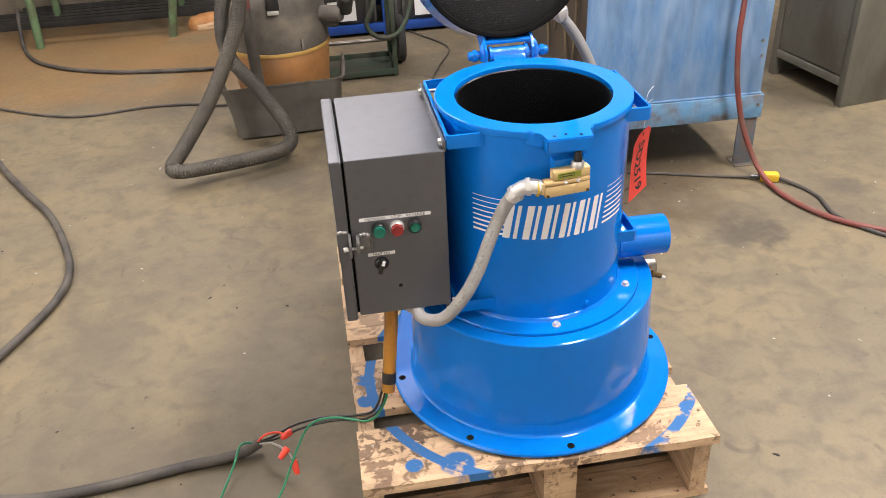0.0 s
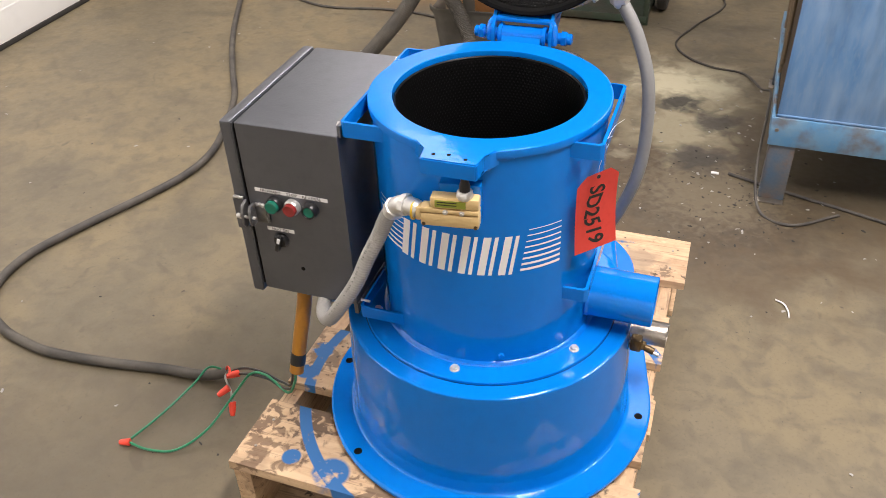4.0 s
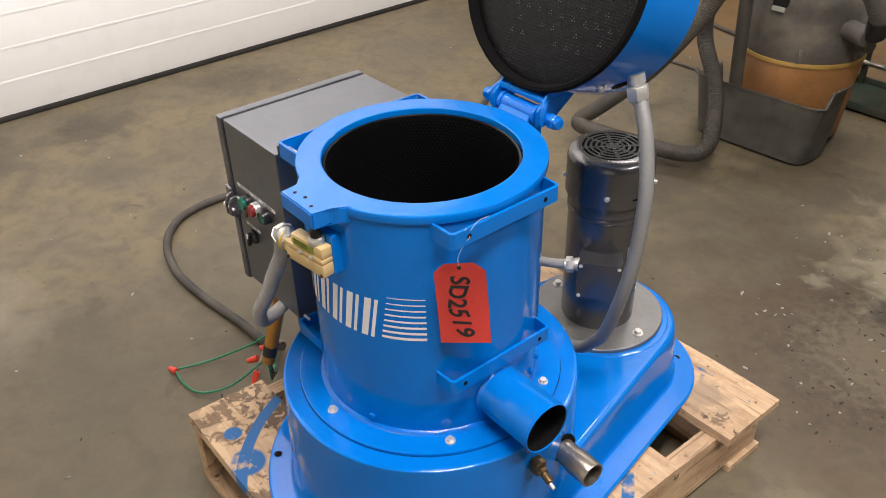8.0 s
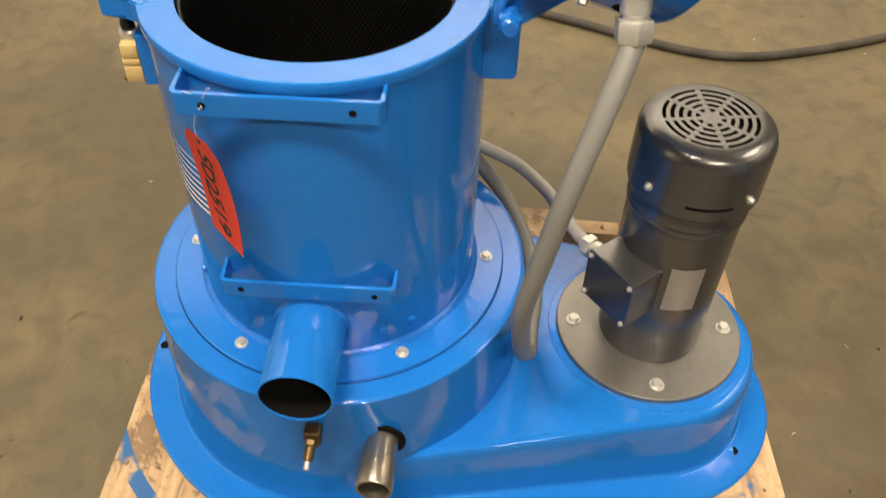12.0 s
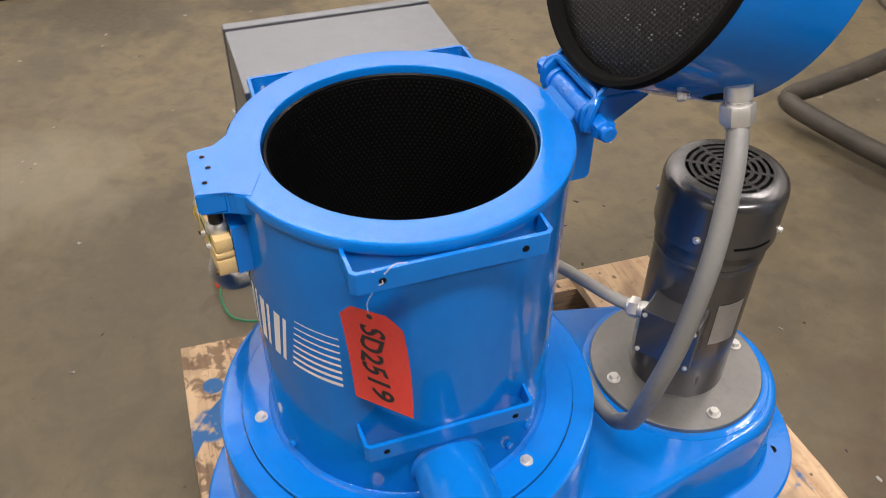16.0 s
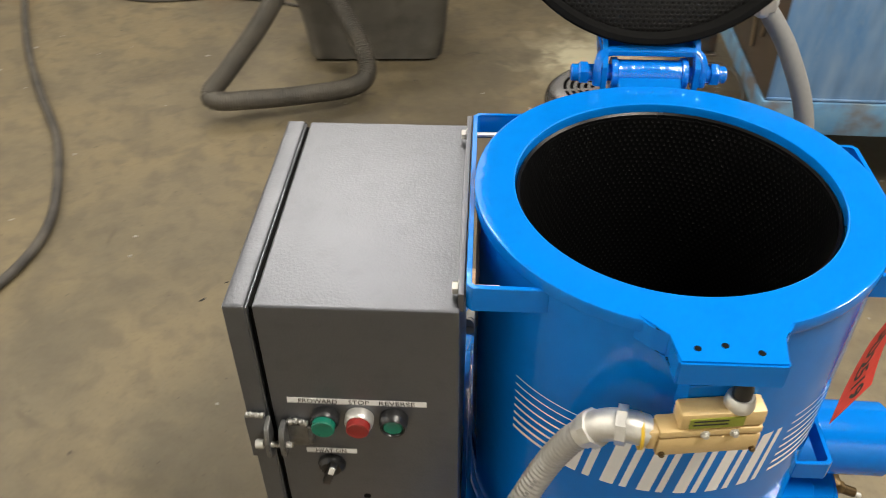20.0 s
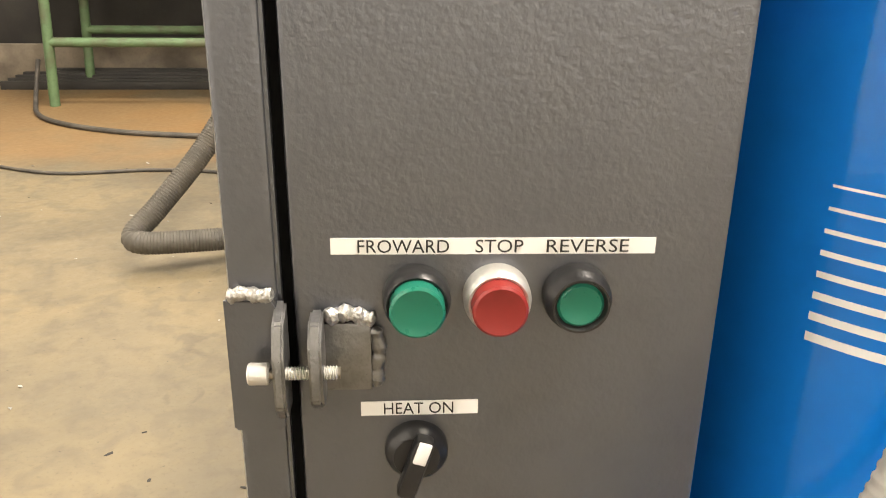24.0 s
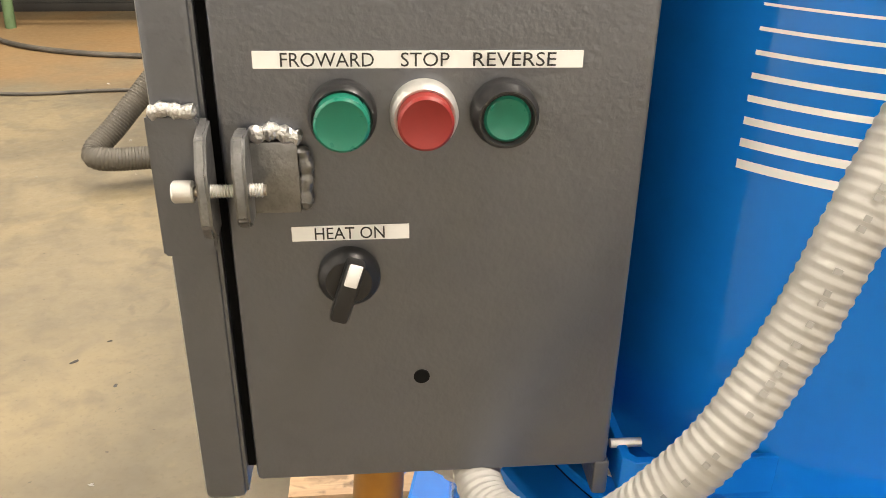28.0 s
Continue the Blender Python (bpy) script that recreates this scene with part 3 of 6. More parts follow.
# ---------------------------------------------------------------- mesh helpers
def part(name, bm, mat, parent=None, label="", smooth=35.0, m=None):
    """Links a bmesh as one mesh object, under a thing where one is given."""
    me = bpy.data.meshes.new(name)
    bmesh.ops.recalc_face_normals(bm, faces=bm.faces)
    bm.to_mesh(me)
    bm.free()
    if smooth:
        me.shade_smooth()
        me.set_sharp_from_angle(angle=radians(smooth))
    me.materials.append(mat)
    ob = new(name, me)
    if smooth and mat in (M_BLUE, M_BLUE_ROUGH, M_GREY, M_MOTOR, M_PLATE):
        ob.modifiers.new("weighted_normal", "WEIGHTED_NORMAL").keep_sharp = True
    if m is not None:
        ob.matrix_basis = m
    if parent is not None:
        ob.parent = parent
    if label:
        ob["label"] = label
    return ob


def thing(name, label, category, m=None, group="", kind=""):
    ob = new(name)
    if m is not None:
        ob.matrix_basis = m
    return tagged(ob, label, category, group, kind)


def box(x0, x1, y0, y1, z0, z1, bevel=0.0, segs=2, bm=None):
    own = bmesh.new()
    bmesh.ops.create_cube(own, size=1.0, matrix=Matrix.Translation(((x0 + x1) / 2, (y0 + y1) / 2, (z0 + z1) / 2)) @ Matrix.Diagonal((x1 - x0, y1 - y0, z1 - z0, 1)))
    if bevel:
        bmesh.ops.bevel(own, geom=own.edges[:], offset=bevel, segments=segs, affect="EDGES", profile=0.5)
    if bm is None:
        return own
    return join(bm, own)


def join(bm, other):
    me = bpy.data.meshes.new("tmp")
    other.to_mesh(me)
    other.free()
    bm.from_mesh(me)
    bpy.data.meshes.remove(me)
    return bm


def moved(bm, m):
    bmesh.ops.transform(bm, matrix=m, verts=bm.verts)
    return bm


def lathe(profile, n=72, closed=False):
    """Turns a line of (radius, z) round the z axis."""
    bm = bmesh.new()
    rings = []
    for r, z in profile:
        if r < 1e-6:
            rings.append([bm.verts.new((0, 0, z))])
        else:
            rings.append([bm.verts.new((r * math.cos(2 * math.pi * i / n), r * math.sin(2 * math.pi * i / n), z)) for i in range(n)])
    pairs = list(zip(rings, rings[1:])) + ([(rings[-1], rings[0])] if closed else [])
    for a, b in pairs:
        for i in range(n):
            j = (i + 1) % n
            if len(a) == 1 and len(b) == 1:
                continue
            if len(a) == 1:
                bm.faces.new((a[0], b[i], b[j]))
            elif len(b) == 1:
                bm.faces.new((a[i], a[j], b[0]))
            else:
                bm.faces.new((a[i], a[j], b[j], b[i]))
    return bm


def smooth_line(points, steps=10):
    """A Catmull-Rom line through the points."""
    p = [Vector(q) for q in points]
    p = [2 * p[0] - p[1]] + p + [2 * p[-1] - p[-2]]
    out = []
    for i in range(1, len(p) - 2):
        a, b, c, d = p[i - 1:i + 3]
        for k in range(steps):
            t = k / steps
            out.append(0.5 * (2 * b + (c - a) * t + (2 * a - 5 * b + 4 * c - d) * t * t + (3 * b - a - 3 * c + d) * t ** 3))
    out.append(p[-2])
    return out


def tube(points, r, n=12, steps=10, pitch=0.0, depth=0.0, hollow=0.0):
    """A hose along the points; pitch and depth give it rings."""
    line = smooth_line(points, steps) if steps > 1 else [Vector(q) for q in points]
    if pitch:
        length = sum((b - a).length for a, b in zip(line, line[1:]))
        count = int(length / (pitch / 4)) + 1
        fine, i, run = [], 0, 0.0
        for k in range(count):
            want = length * k / (count - 1)
            while i < len(line) - 2 and run + (line[i + 1] - line[i]).length < want:
                run += (line[i + 1] - line[i]).length
                i += 1
            seg = (line[i + 1] - line[i]).length or 1e-9
            fine.append(line[i].lerp(line[i + 1], min(1.0, (want - run) / seg)))
        line = fine
    bm = bmesh.new()
    rings = []
    up = None
    for k, p in enumerate(line):
        d = (line[min(k + 1, len(line) - 1)] - line[max(k - 1, 0)]).normalized()
        if up is None:
            up = d.orthogonal().normalized()
        up = (up - d * up.dot(d)).normalized()
        side = d.cross(up)
        rad = r + (depth * (0.0, 1.0, 0.8, 0.0)[k % 4] if pitch else 0.0)
        rings.append([bm.verts.new(p + rad * (math.cos(2 * math.pi * i / n) * up + math.sin(2 * math.pi * i / n) * side)) for i in range(n)])
    for a, b in zip(rings, rings[1:]):
        for i in range(n):
            j = (i + 1) % n
            bm.faces.new((a[i], a[j], b[j], b[i]))
    bm.faces.new(rings[0][::-1])
    bm.faces.new(rings[-1])
    return bm


def prism(outline, z0, z1, bevel=0.0, segs=2):
    """A plate with the outline [(x, y)]."""
    bm = bmesh.new()
    low = [bm.verts.new((x, y, z0)) for x, y in outline]
    high = [bm.verts.new((x, y, z1)) for x, y in outline]
    bm.faces.new(low[::-1])
    bm.faces.new(high)
    n = len(outline)
    for i in range(n):
        bm.faces.new((low[i], low[(i + 1) % n], high[(i + 1) % n], high[i]))
    if bevel:
        bmesh.ops.bevel(bm, geom=bm.edges[:], offset=bevel, segments=segs, affect="EDGES")
    return bm


def rod(a, b, r, n=16, bevel=0.0):
    """A straight round bar from a to b."""
    a, b = Vector(a), Vector(b)
    h = (b - a).length
    e = min(bevel, r * 0.5)
    bm = lathe([(0, 0), (r - e, 0), (r, e), (r, h - e), (r - e, h), (0, h)] if e else [(0, 0), (r, 0), (r, h), (0, h)], n)
    return moved(bm, Matrix.Translation(a) @ (b - a).to_track_quat("Z", "Y").to_matrix().to_4x4())


def hexbolt(size=0.007, head=0.006, washer=0.0095):
    """A hexagon head on a washer, seat at z 0."""
    bm = rod((0, 0, 0), (0, 0, 0.0016), washer, 20)
    top = lathe([(0, 0.0016), (size, 0.0016), (size, 0.0016 + head * 0.85), (size * 0.86, 0.0016 + head), (0, 0.0016 + head)], 6)
    return join(bm, top)


def letters(text, size, depth=0.0004, align="LEFT", bold=0.0, slant=0.0):
    """The text as a mesh in the xy plane, its face up."""
    cu = bpy.data.curves.new("text", "FONT")
    cu.body, cu.size, cu.extrude, cu.align_x, cu.align_y = text, size, depth, align, "CENTER"
    cu.resolution_u, cu.offset, cu.shear = 3, bold, slant
    ob = new("text", cu)
    dg = bpy.context.evaluated_depsgraph_get()
    me = bpy.data.meshes.new_from_object(ob.evaluated_get(dg))
    bm = bmesh.new()
    bm.from_mesh(me)
    bpy.data.objects.remove(ob)
    bpy.data.curves.remove(cu)
    bpy.data.meshes.remove(me)
    return bm


def hull_outline(r1, r2, d, n=40):
    """The outline round a circle r1 at the origin and a circle r2 at (0, d)."""
    a = math.asin((r1 - r2) / d)
    pts = []
    for i in range(n + 1):
        t = math.pi - a + (math.pi + 2 * a) * i / n
        pts.append((r1 * math.cos(t), r1 * math.sin(t)))
    for i in range(n + 1):
        t = a + (math.pi - 2 * a) * i / n
        t = a + (math.pi - 2 * a) * i / n
        pts.append((r2 * math.cos(t), d + r2 * math.sin(t)))
    return pts


def loft(levels):
    """A solid skin through outlines of equal length: [(outline, z or function of x, y)], closed at both ends."""
    bm = bmesh.new()
    rings = []
    for outline, z in levels:
        rings.append([bm.verts.new((x, y, z(x, y) if callable(z) else z)) for x, y in outline])
    n = len(rings[0])
    for a, b in zip(rings, rings[1:]):
        for i in range(n):
            j = (i + 1) % n
            bm.faces.new((a[i], a[j], b[j], b[i]))
    bm.faces.new(rings[0][::-1])
    bm.faces.new(rings[-1])
    return bm


# ---------------------------------------------------------------- the setting
floor = part("floor", box(-3.6, 6.5, -5.5, 5.0, -0.12, 0.0), M_FLOOR, smooth=0)
tagged(floor, "worn stained grey-brown concrete shop floor", "floor", kind="structure")
ceiling = part("ceiling", box(-3.6, 6.5, -5.5, 5.0, 4.0, 4.1), M_CEIL, smooth=0)
tagged(ceiling, "dark painted shop ceiling", "ceiling", kind="structure")
# south and upper north walls are unseen, made pale to bounce fill and sheen
for nm, q, mt in (("wall_north", (-3.6, 6.5, 4.8, 5.0, 0, 1.5), M_WALL), ("wall_north", (-3.6, 6.5, 4.802, 5.0, 1.5, 4.0), M_PALE), ("wall_south", (-3.6, 6.5, -5.5, -5.3, 0, 4.0), M_PALE), ("wall_east", (6.3, 6.5, -5.3, 4.8, 0, 4.0), M_CEIL)):
    tagged(part(nm, box(*q), mt, smooth=0), "plain workshop wall, mostly out of view", "wall", kind="structure")
# housings for every light, the added fill included; none of them is seen
for lx, ly, sx, sy, power, tx, ty in LAMPS:
    fix = thing("ceiling_light", "unseen ceiling fitting, one of the assumed and added lights", "ceiling light", pose(lx, ly, 3.70, tx, ty, 0), "ceiling lights")
    part("housing", box(-sx / 2 - 0.02, sx / 2 + 0.02, -sy / 2 - 0.02, sy / 2 + 0.02, 0.02, 0.08, 0.01), M_CEIL, fix)
    up = pose(0, 0, 0, tx, ty, 0).to_3x3().inverted() @ Vector((0, 0, 1))
    for s in (-0.4, 0.4):
        foot = Vector((0, s * sy, 0.05)) if sy > sx else Vector((s * sx, 0, 0.05))
        part("hanger", rod(foot, foot + up * 0.31, 0.006, 8), M_ZINC, fix)
tagged(part("wall_west", box(-3.2, -2.99, 2.44, 4.8, 0, 4.0), M_WALL, smooth=0), "dark painted block wall beside the garage door", "wall", kind="structure")
# sectional garage door, slightly askew to the machine
DOOR = pose(-2.835, 0.0, 0.0, 0, 0, 2.9)
gate = thing("door_1", "white sectional overhead garage door, closed", "garage door", DOOR, kind="structure")
for k in range(7):
    part("door_section", box(-0.05, 0.0, -5.4, 2.45, 0.022 + 0.56 * k, 0.022 + 0.56 * k + 0.5585, 0.001), M_DOORW, gate)
    for j in range(3):
        z = 0.022 + 0.56 * k + 0.14 + 0.14 * j
        part("bead", box(-0.002, 0.0008, -5.4, 2.45, z, z + 0.012, 0.0006), M_DOORW, gate)
part("bottom_seal", box(-0.055, 0.006, -5.4, 2.45, 0.001, 0.026, 0.004), M_RUBBER, gate, "black rubber bottom seal")


# ---------------------------------------------------------------- the spin dryer
MACHINE = pose(0, 0, -0.0193, 0.787, 0, 0)
dryer = thing("spin_dryer", "glossy bright blue spin dryer with its lid thrown open", "spin dryer", MACHINE)
MD = 0.503


def flange_z(x, y):
    return 0.234 - 0.07 * max(0.0, y)


base = part("base", loft([
    (hull_outline(0.340, 0.235, MD), lambda x, y: flange_z(x, y) - 0.014),
    (hull_outline(0.345, 0.240, MD), lambda x, y: flange_z(x, y) - 0.010),
    (hull_outline(0.345, 0.240, MD), lambda x, y: flange_z(x, y) - 0.004),
    (hull_outline(0.341, 0.236, MD), flange_z),
    (hull_outline(0.301, 0.195, MD), lambda x, y: flange_z(x, y) + 0.0008),
    (hull_outline(0.2965, 0.1905, MD), lambda x, y: flange_z(x, y) + 0.0035),
    (hull_outline(0.2940, 0.188, MD), lambda x, y: flange_z(x, y) + 0.010),
    (hull_outline(0.288, 0.180, MD), 0.300),
    (hull_outline(0.2868, 0.1768, MD), 0.322),
    (hull_outline(0.2835, 0.1730, MD), 0.3300),
    (hull_outline(0.2770, 0.1670, MD), 0.3330),
    (hull_outline(0.272, 0.162, MD), 0.3335),
]), M_BLUE, dryer, smooth=40)
for a, r in ((-128, 0.3273), (-88, 0.3285), (0, 0.322), (-176, 0.3255), (40, 0.322), (140, 0.322)):
    x, y = r * math.cos(radians(a)), r * math.sin(radians(a))
    part("bolt_hole", rod((x, y, flange_z(x, y) - 0.002), (x, y, flange_z(x, y) + 0.0006), 0.0085, 20), M_DARK, base, "dark open bolt hole")
for x, y in ((0.126, 0.662), (-0.14, 0.662)):
    part("bolt_hole", rod((x, y, flange_z(x, y) - 0.002), (x, y, flange_z(x, y) + 0.0006), 0.0085, 20), M_DARK, base, "dark open bolt hole")
part("weld_seam", lathe([(0.2895, flange_z(0, 0) + 0.020), (0.2915, flange_z(0, 0) + 0.026), (0.289, flange_z(0, 0) + 0.032)], 96), M_BLUE_ROUGH, base)
drum = part("drum_housing", lathe([(0.10, 0.30), (0.292, 0.25), (0.2838, 0.4800), (0.2828, 0.4838), (0.2800, 0.4858), (0.2765, 0.4864), (0.10, 0.4866)], 110), M_BLUE, dryer)
part("mounting_ring", lathe([(0.19, 0.484), (0.249, 0.484), (0.2505, 0.4855), (0.2505, 0.4915), (0.249, 0.493), (0.19, 0.493)], 110), M_BLUE, dryer)
# thin black line drawn in for the shadow along the ring's edge
part("joint_shadow", lathe([(0.2503, 0.4866), (0.2512, 0.4868), (0.2515, 0.4864)], 110), M_DARK, dryer)
part("weld_seam", lathe([(0.203, 0.500), (0.2065, 0.498), (0.2095, 0.495), (0.211, 0.4925)], 110), M_BLUE_ROUGH, dryer)
barrel = part("barrel", lathe([(0.170, 0.50), (0.2035, 0.493), (0.2035, 0.921), (0.2065, 0.923), (0.2075, 0.926), (0.2075, 0.934), (0.2065, 0.937), (0.204, 0.938), (0.1672, 0.9372), (0.1652, 0.9362), (0.1645, 0.9335), (0.1645, 0.915), (0.170, 0.905)], 128), M_BLUE, dryer)


def basket_mesh():
    prof = [(0.1655, 0.916), (0.1640, 0.9225), (0.1615, 0.924), (0.1595, 0.9215)] + [(0.159, 0.918 - 0.01 * k) for k in range(1, 38)] + [(0.150, 0.542), (0.10, 0.538), (0.0, 0.538)]
    bm = lathe(prof, 120)
    uv = bm.loops.layers.uv.new("UVMap")
    for f in bm.faces:
        cen = f.calc_center_median()
        a0 = math.atan2(cen.y, cen.x)
        for lp in f.loops:
            v = lp.vert.co
            a = math.atan2(v.y, v.x)
            a += 2 * math.pi * round((a0 - a) / (2 * math.pi))
            if abs(v.z - 0.538) < 0.001:
                lp[uv].uv = (v.x, v.y)
            else:
                lp[uv].uv = (a * 0.159, v.z)
    return bm


part("basket", basket_mesh(), M_BASKET, dryer, "black perforated steel basket")
part("basket_lip", lathe([(0.1655, 0.914), (0.1650, 0.9255), (0.1625, 0.9275), (0.1598, 0.9255), (0.159, 0.905)], 110), M_MESH, dryer, "glossy black basket lip")
for k in range(6):
    a = radians(-90 + 60 * k)
    part("bolt", moved(hexbolt(), Matrix.Translation((0.2246 * math.cos(a), 0.2246 * math.sin(a), 0.493)) @ pose(0, 0, 0, 0, 0, 17 * k)), M_ZINC, dryer, "zinc hexagon bolt", 30)
for a, z in ((-68, 0.515), (25, 0.53), (37, 0.53)):
    part("stud", moved(rod((0, 0, 0), (0, 0, 0.006), 0.006, 12, 0.001), Matrix.Translation((0.203 * math.cos(radians(a)), 0.203 * math.sin(radians(a)), z)) @ pose(0, 0, 0, 0, 90, a)), M_BLUE, dryer)

# front tab over the limit switch
tab = part("tab", prism([(-0.066, -0.192), (-0.052, -0.206), (-0.038, -0.214), (-0.0375, -0.246), (0.052, -0.246), (0.053, -0.214), (0.062, -0.206), (0.072, -0.188), (0.03, -0.17), (-0.03, -0.17)], 0.9105, 0.9385, 0.002), M_BLUE, dryer)
for x, y in ((-0.020, -0.230), (0.003, -0.226), (0.031, -0.233)):
    part("hole", rod((x, y, 0.936), (x, y, 0.9389), 0.0032, 14), M_DARK, tab, "small drilled hole")


def channel(side, y0, y1, x, z0, z1, name="bracket", holes=()):
    """A flat bar bent twice into a shallow U, welded to the barrel on one side."""
    s, t = side, 0.0045
    y_in = lambda y: math.sqrt(0.2035 ** 2 - min(abs(y), 0.19) ** 2) * s
    outer = [(y_in(y0), y0), (s * x - s * 0.006, y0), (s * x, y0 + 0.006), (s * x, y1 - 0.006), (s * x - s * 0.006, y1), (y_in(y1), y1)]
    inner = [(y_in(y1), y1 - t), (s * x - s * 0.008, y1 - t), (s * x - s * t, y1 - 0.009), (s * x - s * t, y0 + 0.009), (s * x - s * 0.008, y0 + t), (y_in(y0), y0 + t)]
    ob = part(name, prism(outer + inner, z0, z1, 0.0008, 1), M_BLUE, dryer)
    for y in holes:
        part("hole", rod((s * (x - 0.002), y, (z0 + z1) / 2), (s * (x + 0.0004), y, (z0 + z1) / 2), 0.0042, 14), M_DARK, ob, "drilled hole")
    return ob


channel(1, -0.119, 0.102, 0.2165, 0.899, 0.9265, holes=(-0.086, 0.069))
channel(1, -0.117, 0.107, 0.2100, 0.611, 0.638, holes=(-0.090, 0.08))
channel(-1, -0.152, 0.156, 0.2115, 0.897, 0.9255)
channel(-1, -0.165, 0.150, 0.2085, 0.516, 0.542)

# stripes and letter blocks on the barrel
RB = 0.2039


def decal(name, corners, parent, n=14):
    """A thin vinyl patch on the barrel; corners as (degrees, z), four of them, anticlockwise from the lower left."""
    (a0, z0), (a1, z1), (a2, z2), (a3, z3) = corners
    bm = bmesh.new()
    rows = []
    for k in range(n + 1):
        t = k / n
        lo = (a0 + (a1 - a0) * t, z0 + (z1 - z0) * t)
        hi = (a3 + (a2 - a3) * t, z3 + (z2 - z3) * t)
        rows.append([bm.verts.new((RB * math.cos(radians(a)), RB * math.sin(radians(a)), z)) for a, z in (lo, hi)])
    for p, q in zip(rows, rows[1:]):
        bm.faces.new((p[0], q[0], q[1], p[1]))
    return part(name, bm, M_WHITE, parent, smooth=60)


stripes = part("stripe_group", rod((0.0, -0.2030, 0.7045), (0.0, -0.2032, 0.7045), 0.001, 6), M_WHITE, dryer, "white vinyl stripes and lettering blocks")
for k in range(8):
    zt = 0.7855 - 0.0111 * k
    th = 0.0014 + 0.0005 * k
    left = -55.6 - 0.52 * k
    decal("stripe", [(left - 0.15, zt - th), (-38.4, zt - th - 0.0005), (-38.4, zt), (left, zt)], stripes)
    right = -117.5 - 0.55 * k
    decal("stripe", [(-140.8, zt - th), (right - 0.15, zt - th), (right, zt), (-140.8, zt)], stripes)
# six letter-sized pairs of slanted strokes: a broad one and a thin one, plain shapes
for c, w in ((-115.2, 10.8), (-104.0, 9.8), (-93.6, 9.4), (-83.6, 8.6), (-74.2, 8.8), (-64.6, 8.6)):
    z0, z1, sl = 0.6985, 0.7765, 1.7
    lo = c - w / 2 + 0.6
    for a, wide in ((lo, 0.40 * w), (lo + 0.58 * w, 0.20 * w)):
        decal("letter_block", [(a - sl, z0), (a + wide - sl, z0), (a + wide + sl, z1), (a + sl, z1)], stripes, 4)

# lid, thrown back on its hinge
LID = pose(-0.002, 0.287, 1.170, 72.3, 0, 0)
lid = part("lid", lathe([(0.180, -0.018), (0.1895, -0.014), (0.191, -0.004), (0.1935, 0.0), (0.1965, 0.0), (0.1985, -0.003), (0.1985, -0.145), (0.196, -0.150), (0.188, -0.152), (0.10, -0.158), (0, -0.160)], 120), M_BLUE, dryer, "deep blue lid standing open", m=LID)
part("screen", lathe([(0, -0.004), (0.12, -0.005), (0.165, -0.0075), (0.186, -0.012), (0.191, -0.005), (0.193, 0.0035), (0.1945, 0.003)], 110), M_SCREEN, lid, "black perforated screen inside the lid")
bm = bmesh.new()
for row in range(9):
    for col in range(9):
        cx, cy = -0.060 + 0.026 * col + 0.013 * (row % 2), -0.110 + 0.0235 * row
        if math.hypot(cx, cy) < 0.165 and (row * 5 + col * 3 + row * col) % 5 in (0, 2, 3):
            for dx, dy in ((0.0, 0.0029), (-0.0027, -0.0017), (0.0027, -0.0017)):
                join(bm, rod((cx + dx, cy + dy, -0.0046), (cx + dx, cy + dy, -0.0028), 0.0008, 8))
part("bright_hole", bm, M_PLATE, lid, "small bright holes in threes", 0)
part("gasket", lathe([(0.184, -0.010), (0.1865, 0.002), (0.190, 0.0055), (0.196, 0.0055), (0.1986, 0.002), (0.1989, -0.004)], 110), M_DARK, lid, "black lid seal")
LI = LID.inverted()
a_fit = LI @ Vector((0.157, 0.344, 1.004))
ang = math.atan2(a_fit.y, a_fit.x)
for dz, da, kind in ((-0.060, -0.20, "bolt"), (-0.103, -0.16, "hole")):
    m = pose(0.1985 * math.cos(ang + da), 0.1985 * math.sin(ang + da), dz, 0, 90, math.degrees(ang + da))
    if kind == "bolt":
        part("bolt", hexbolt(0.006, 0.007, 0.008), M_ZINC, lid, "zinc hexagon bolt", 30, m=m)
    else:
        part("knockout", moved(lathe([(0, 0.0006), (0.013, 0.0006), (0.013, -0.01), (0, -0.01)], 24), Matrix.Diagonal((1.0, 1.2, 1, 1))), M_DARK, lid, "open dark knockout hole", m=m)


def fitting(parent, a, b, r=0.017):
    """A zinc conduit connector: body, hexagon nut and collar from a to b."""
    a, b = Vector(a), Vector(b)
    h = (b - a).length
    m = Matrix.Translation(a) @ (b - a).to_track_quat("Z", "Y").to_matrix().to_4x4()
    ob = part("conduit_fitting", moved(lathe([(0, 0), (r * 0.95, 0), (r * 0.95, h * 0.3), (r * 0.85, h * 0.34), (r * 0.85, h * 0.95), (r * 0.7, h), (0, h)], 28), m), M_ZINC, parent, "zinc conduit connector")
    part("nut", moved(lathe([(r * 0.6, h * 0.40), (r * 1.15, h * 0.42), (r * 1.22, h * 0.48), (r * 1.22, h * 0.78), (r * 1.15, h * 0.84), (r * 0.6, h * 0.86)], 6), m), M_ZINC, ob, smooth=25)
    return ob


fitting(lid, LI @ Vector((0.150, 0.343, 1.022)), LI @ Vector((0.163, 0.346, 0.970)), 0.0165)
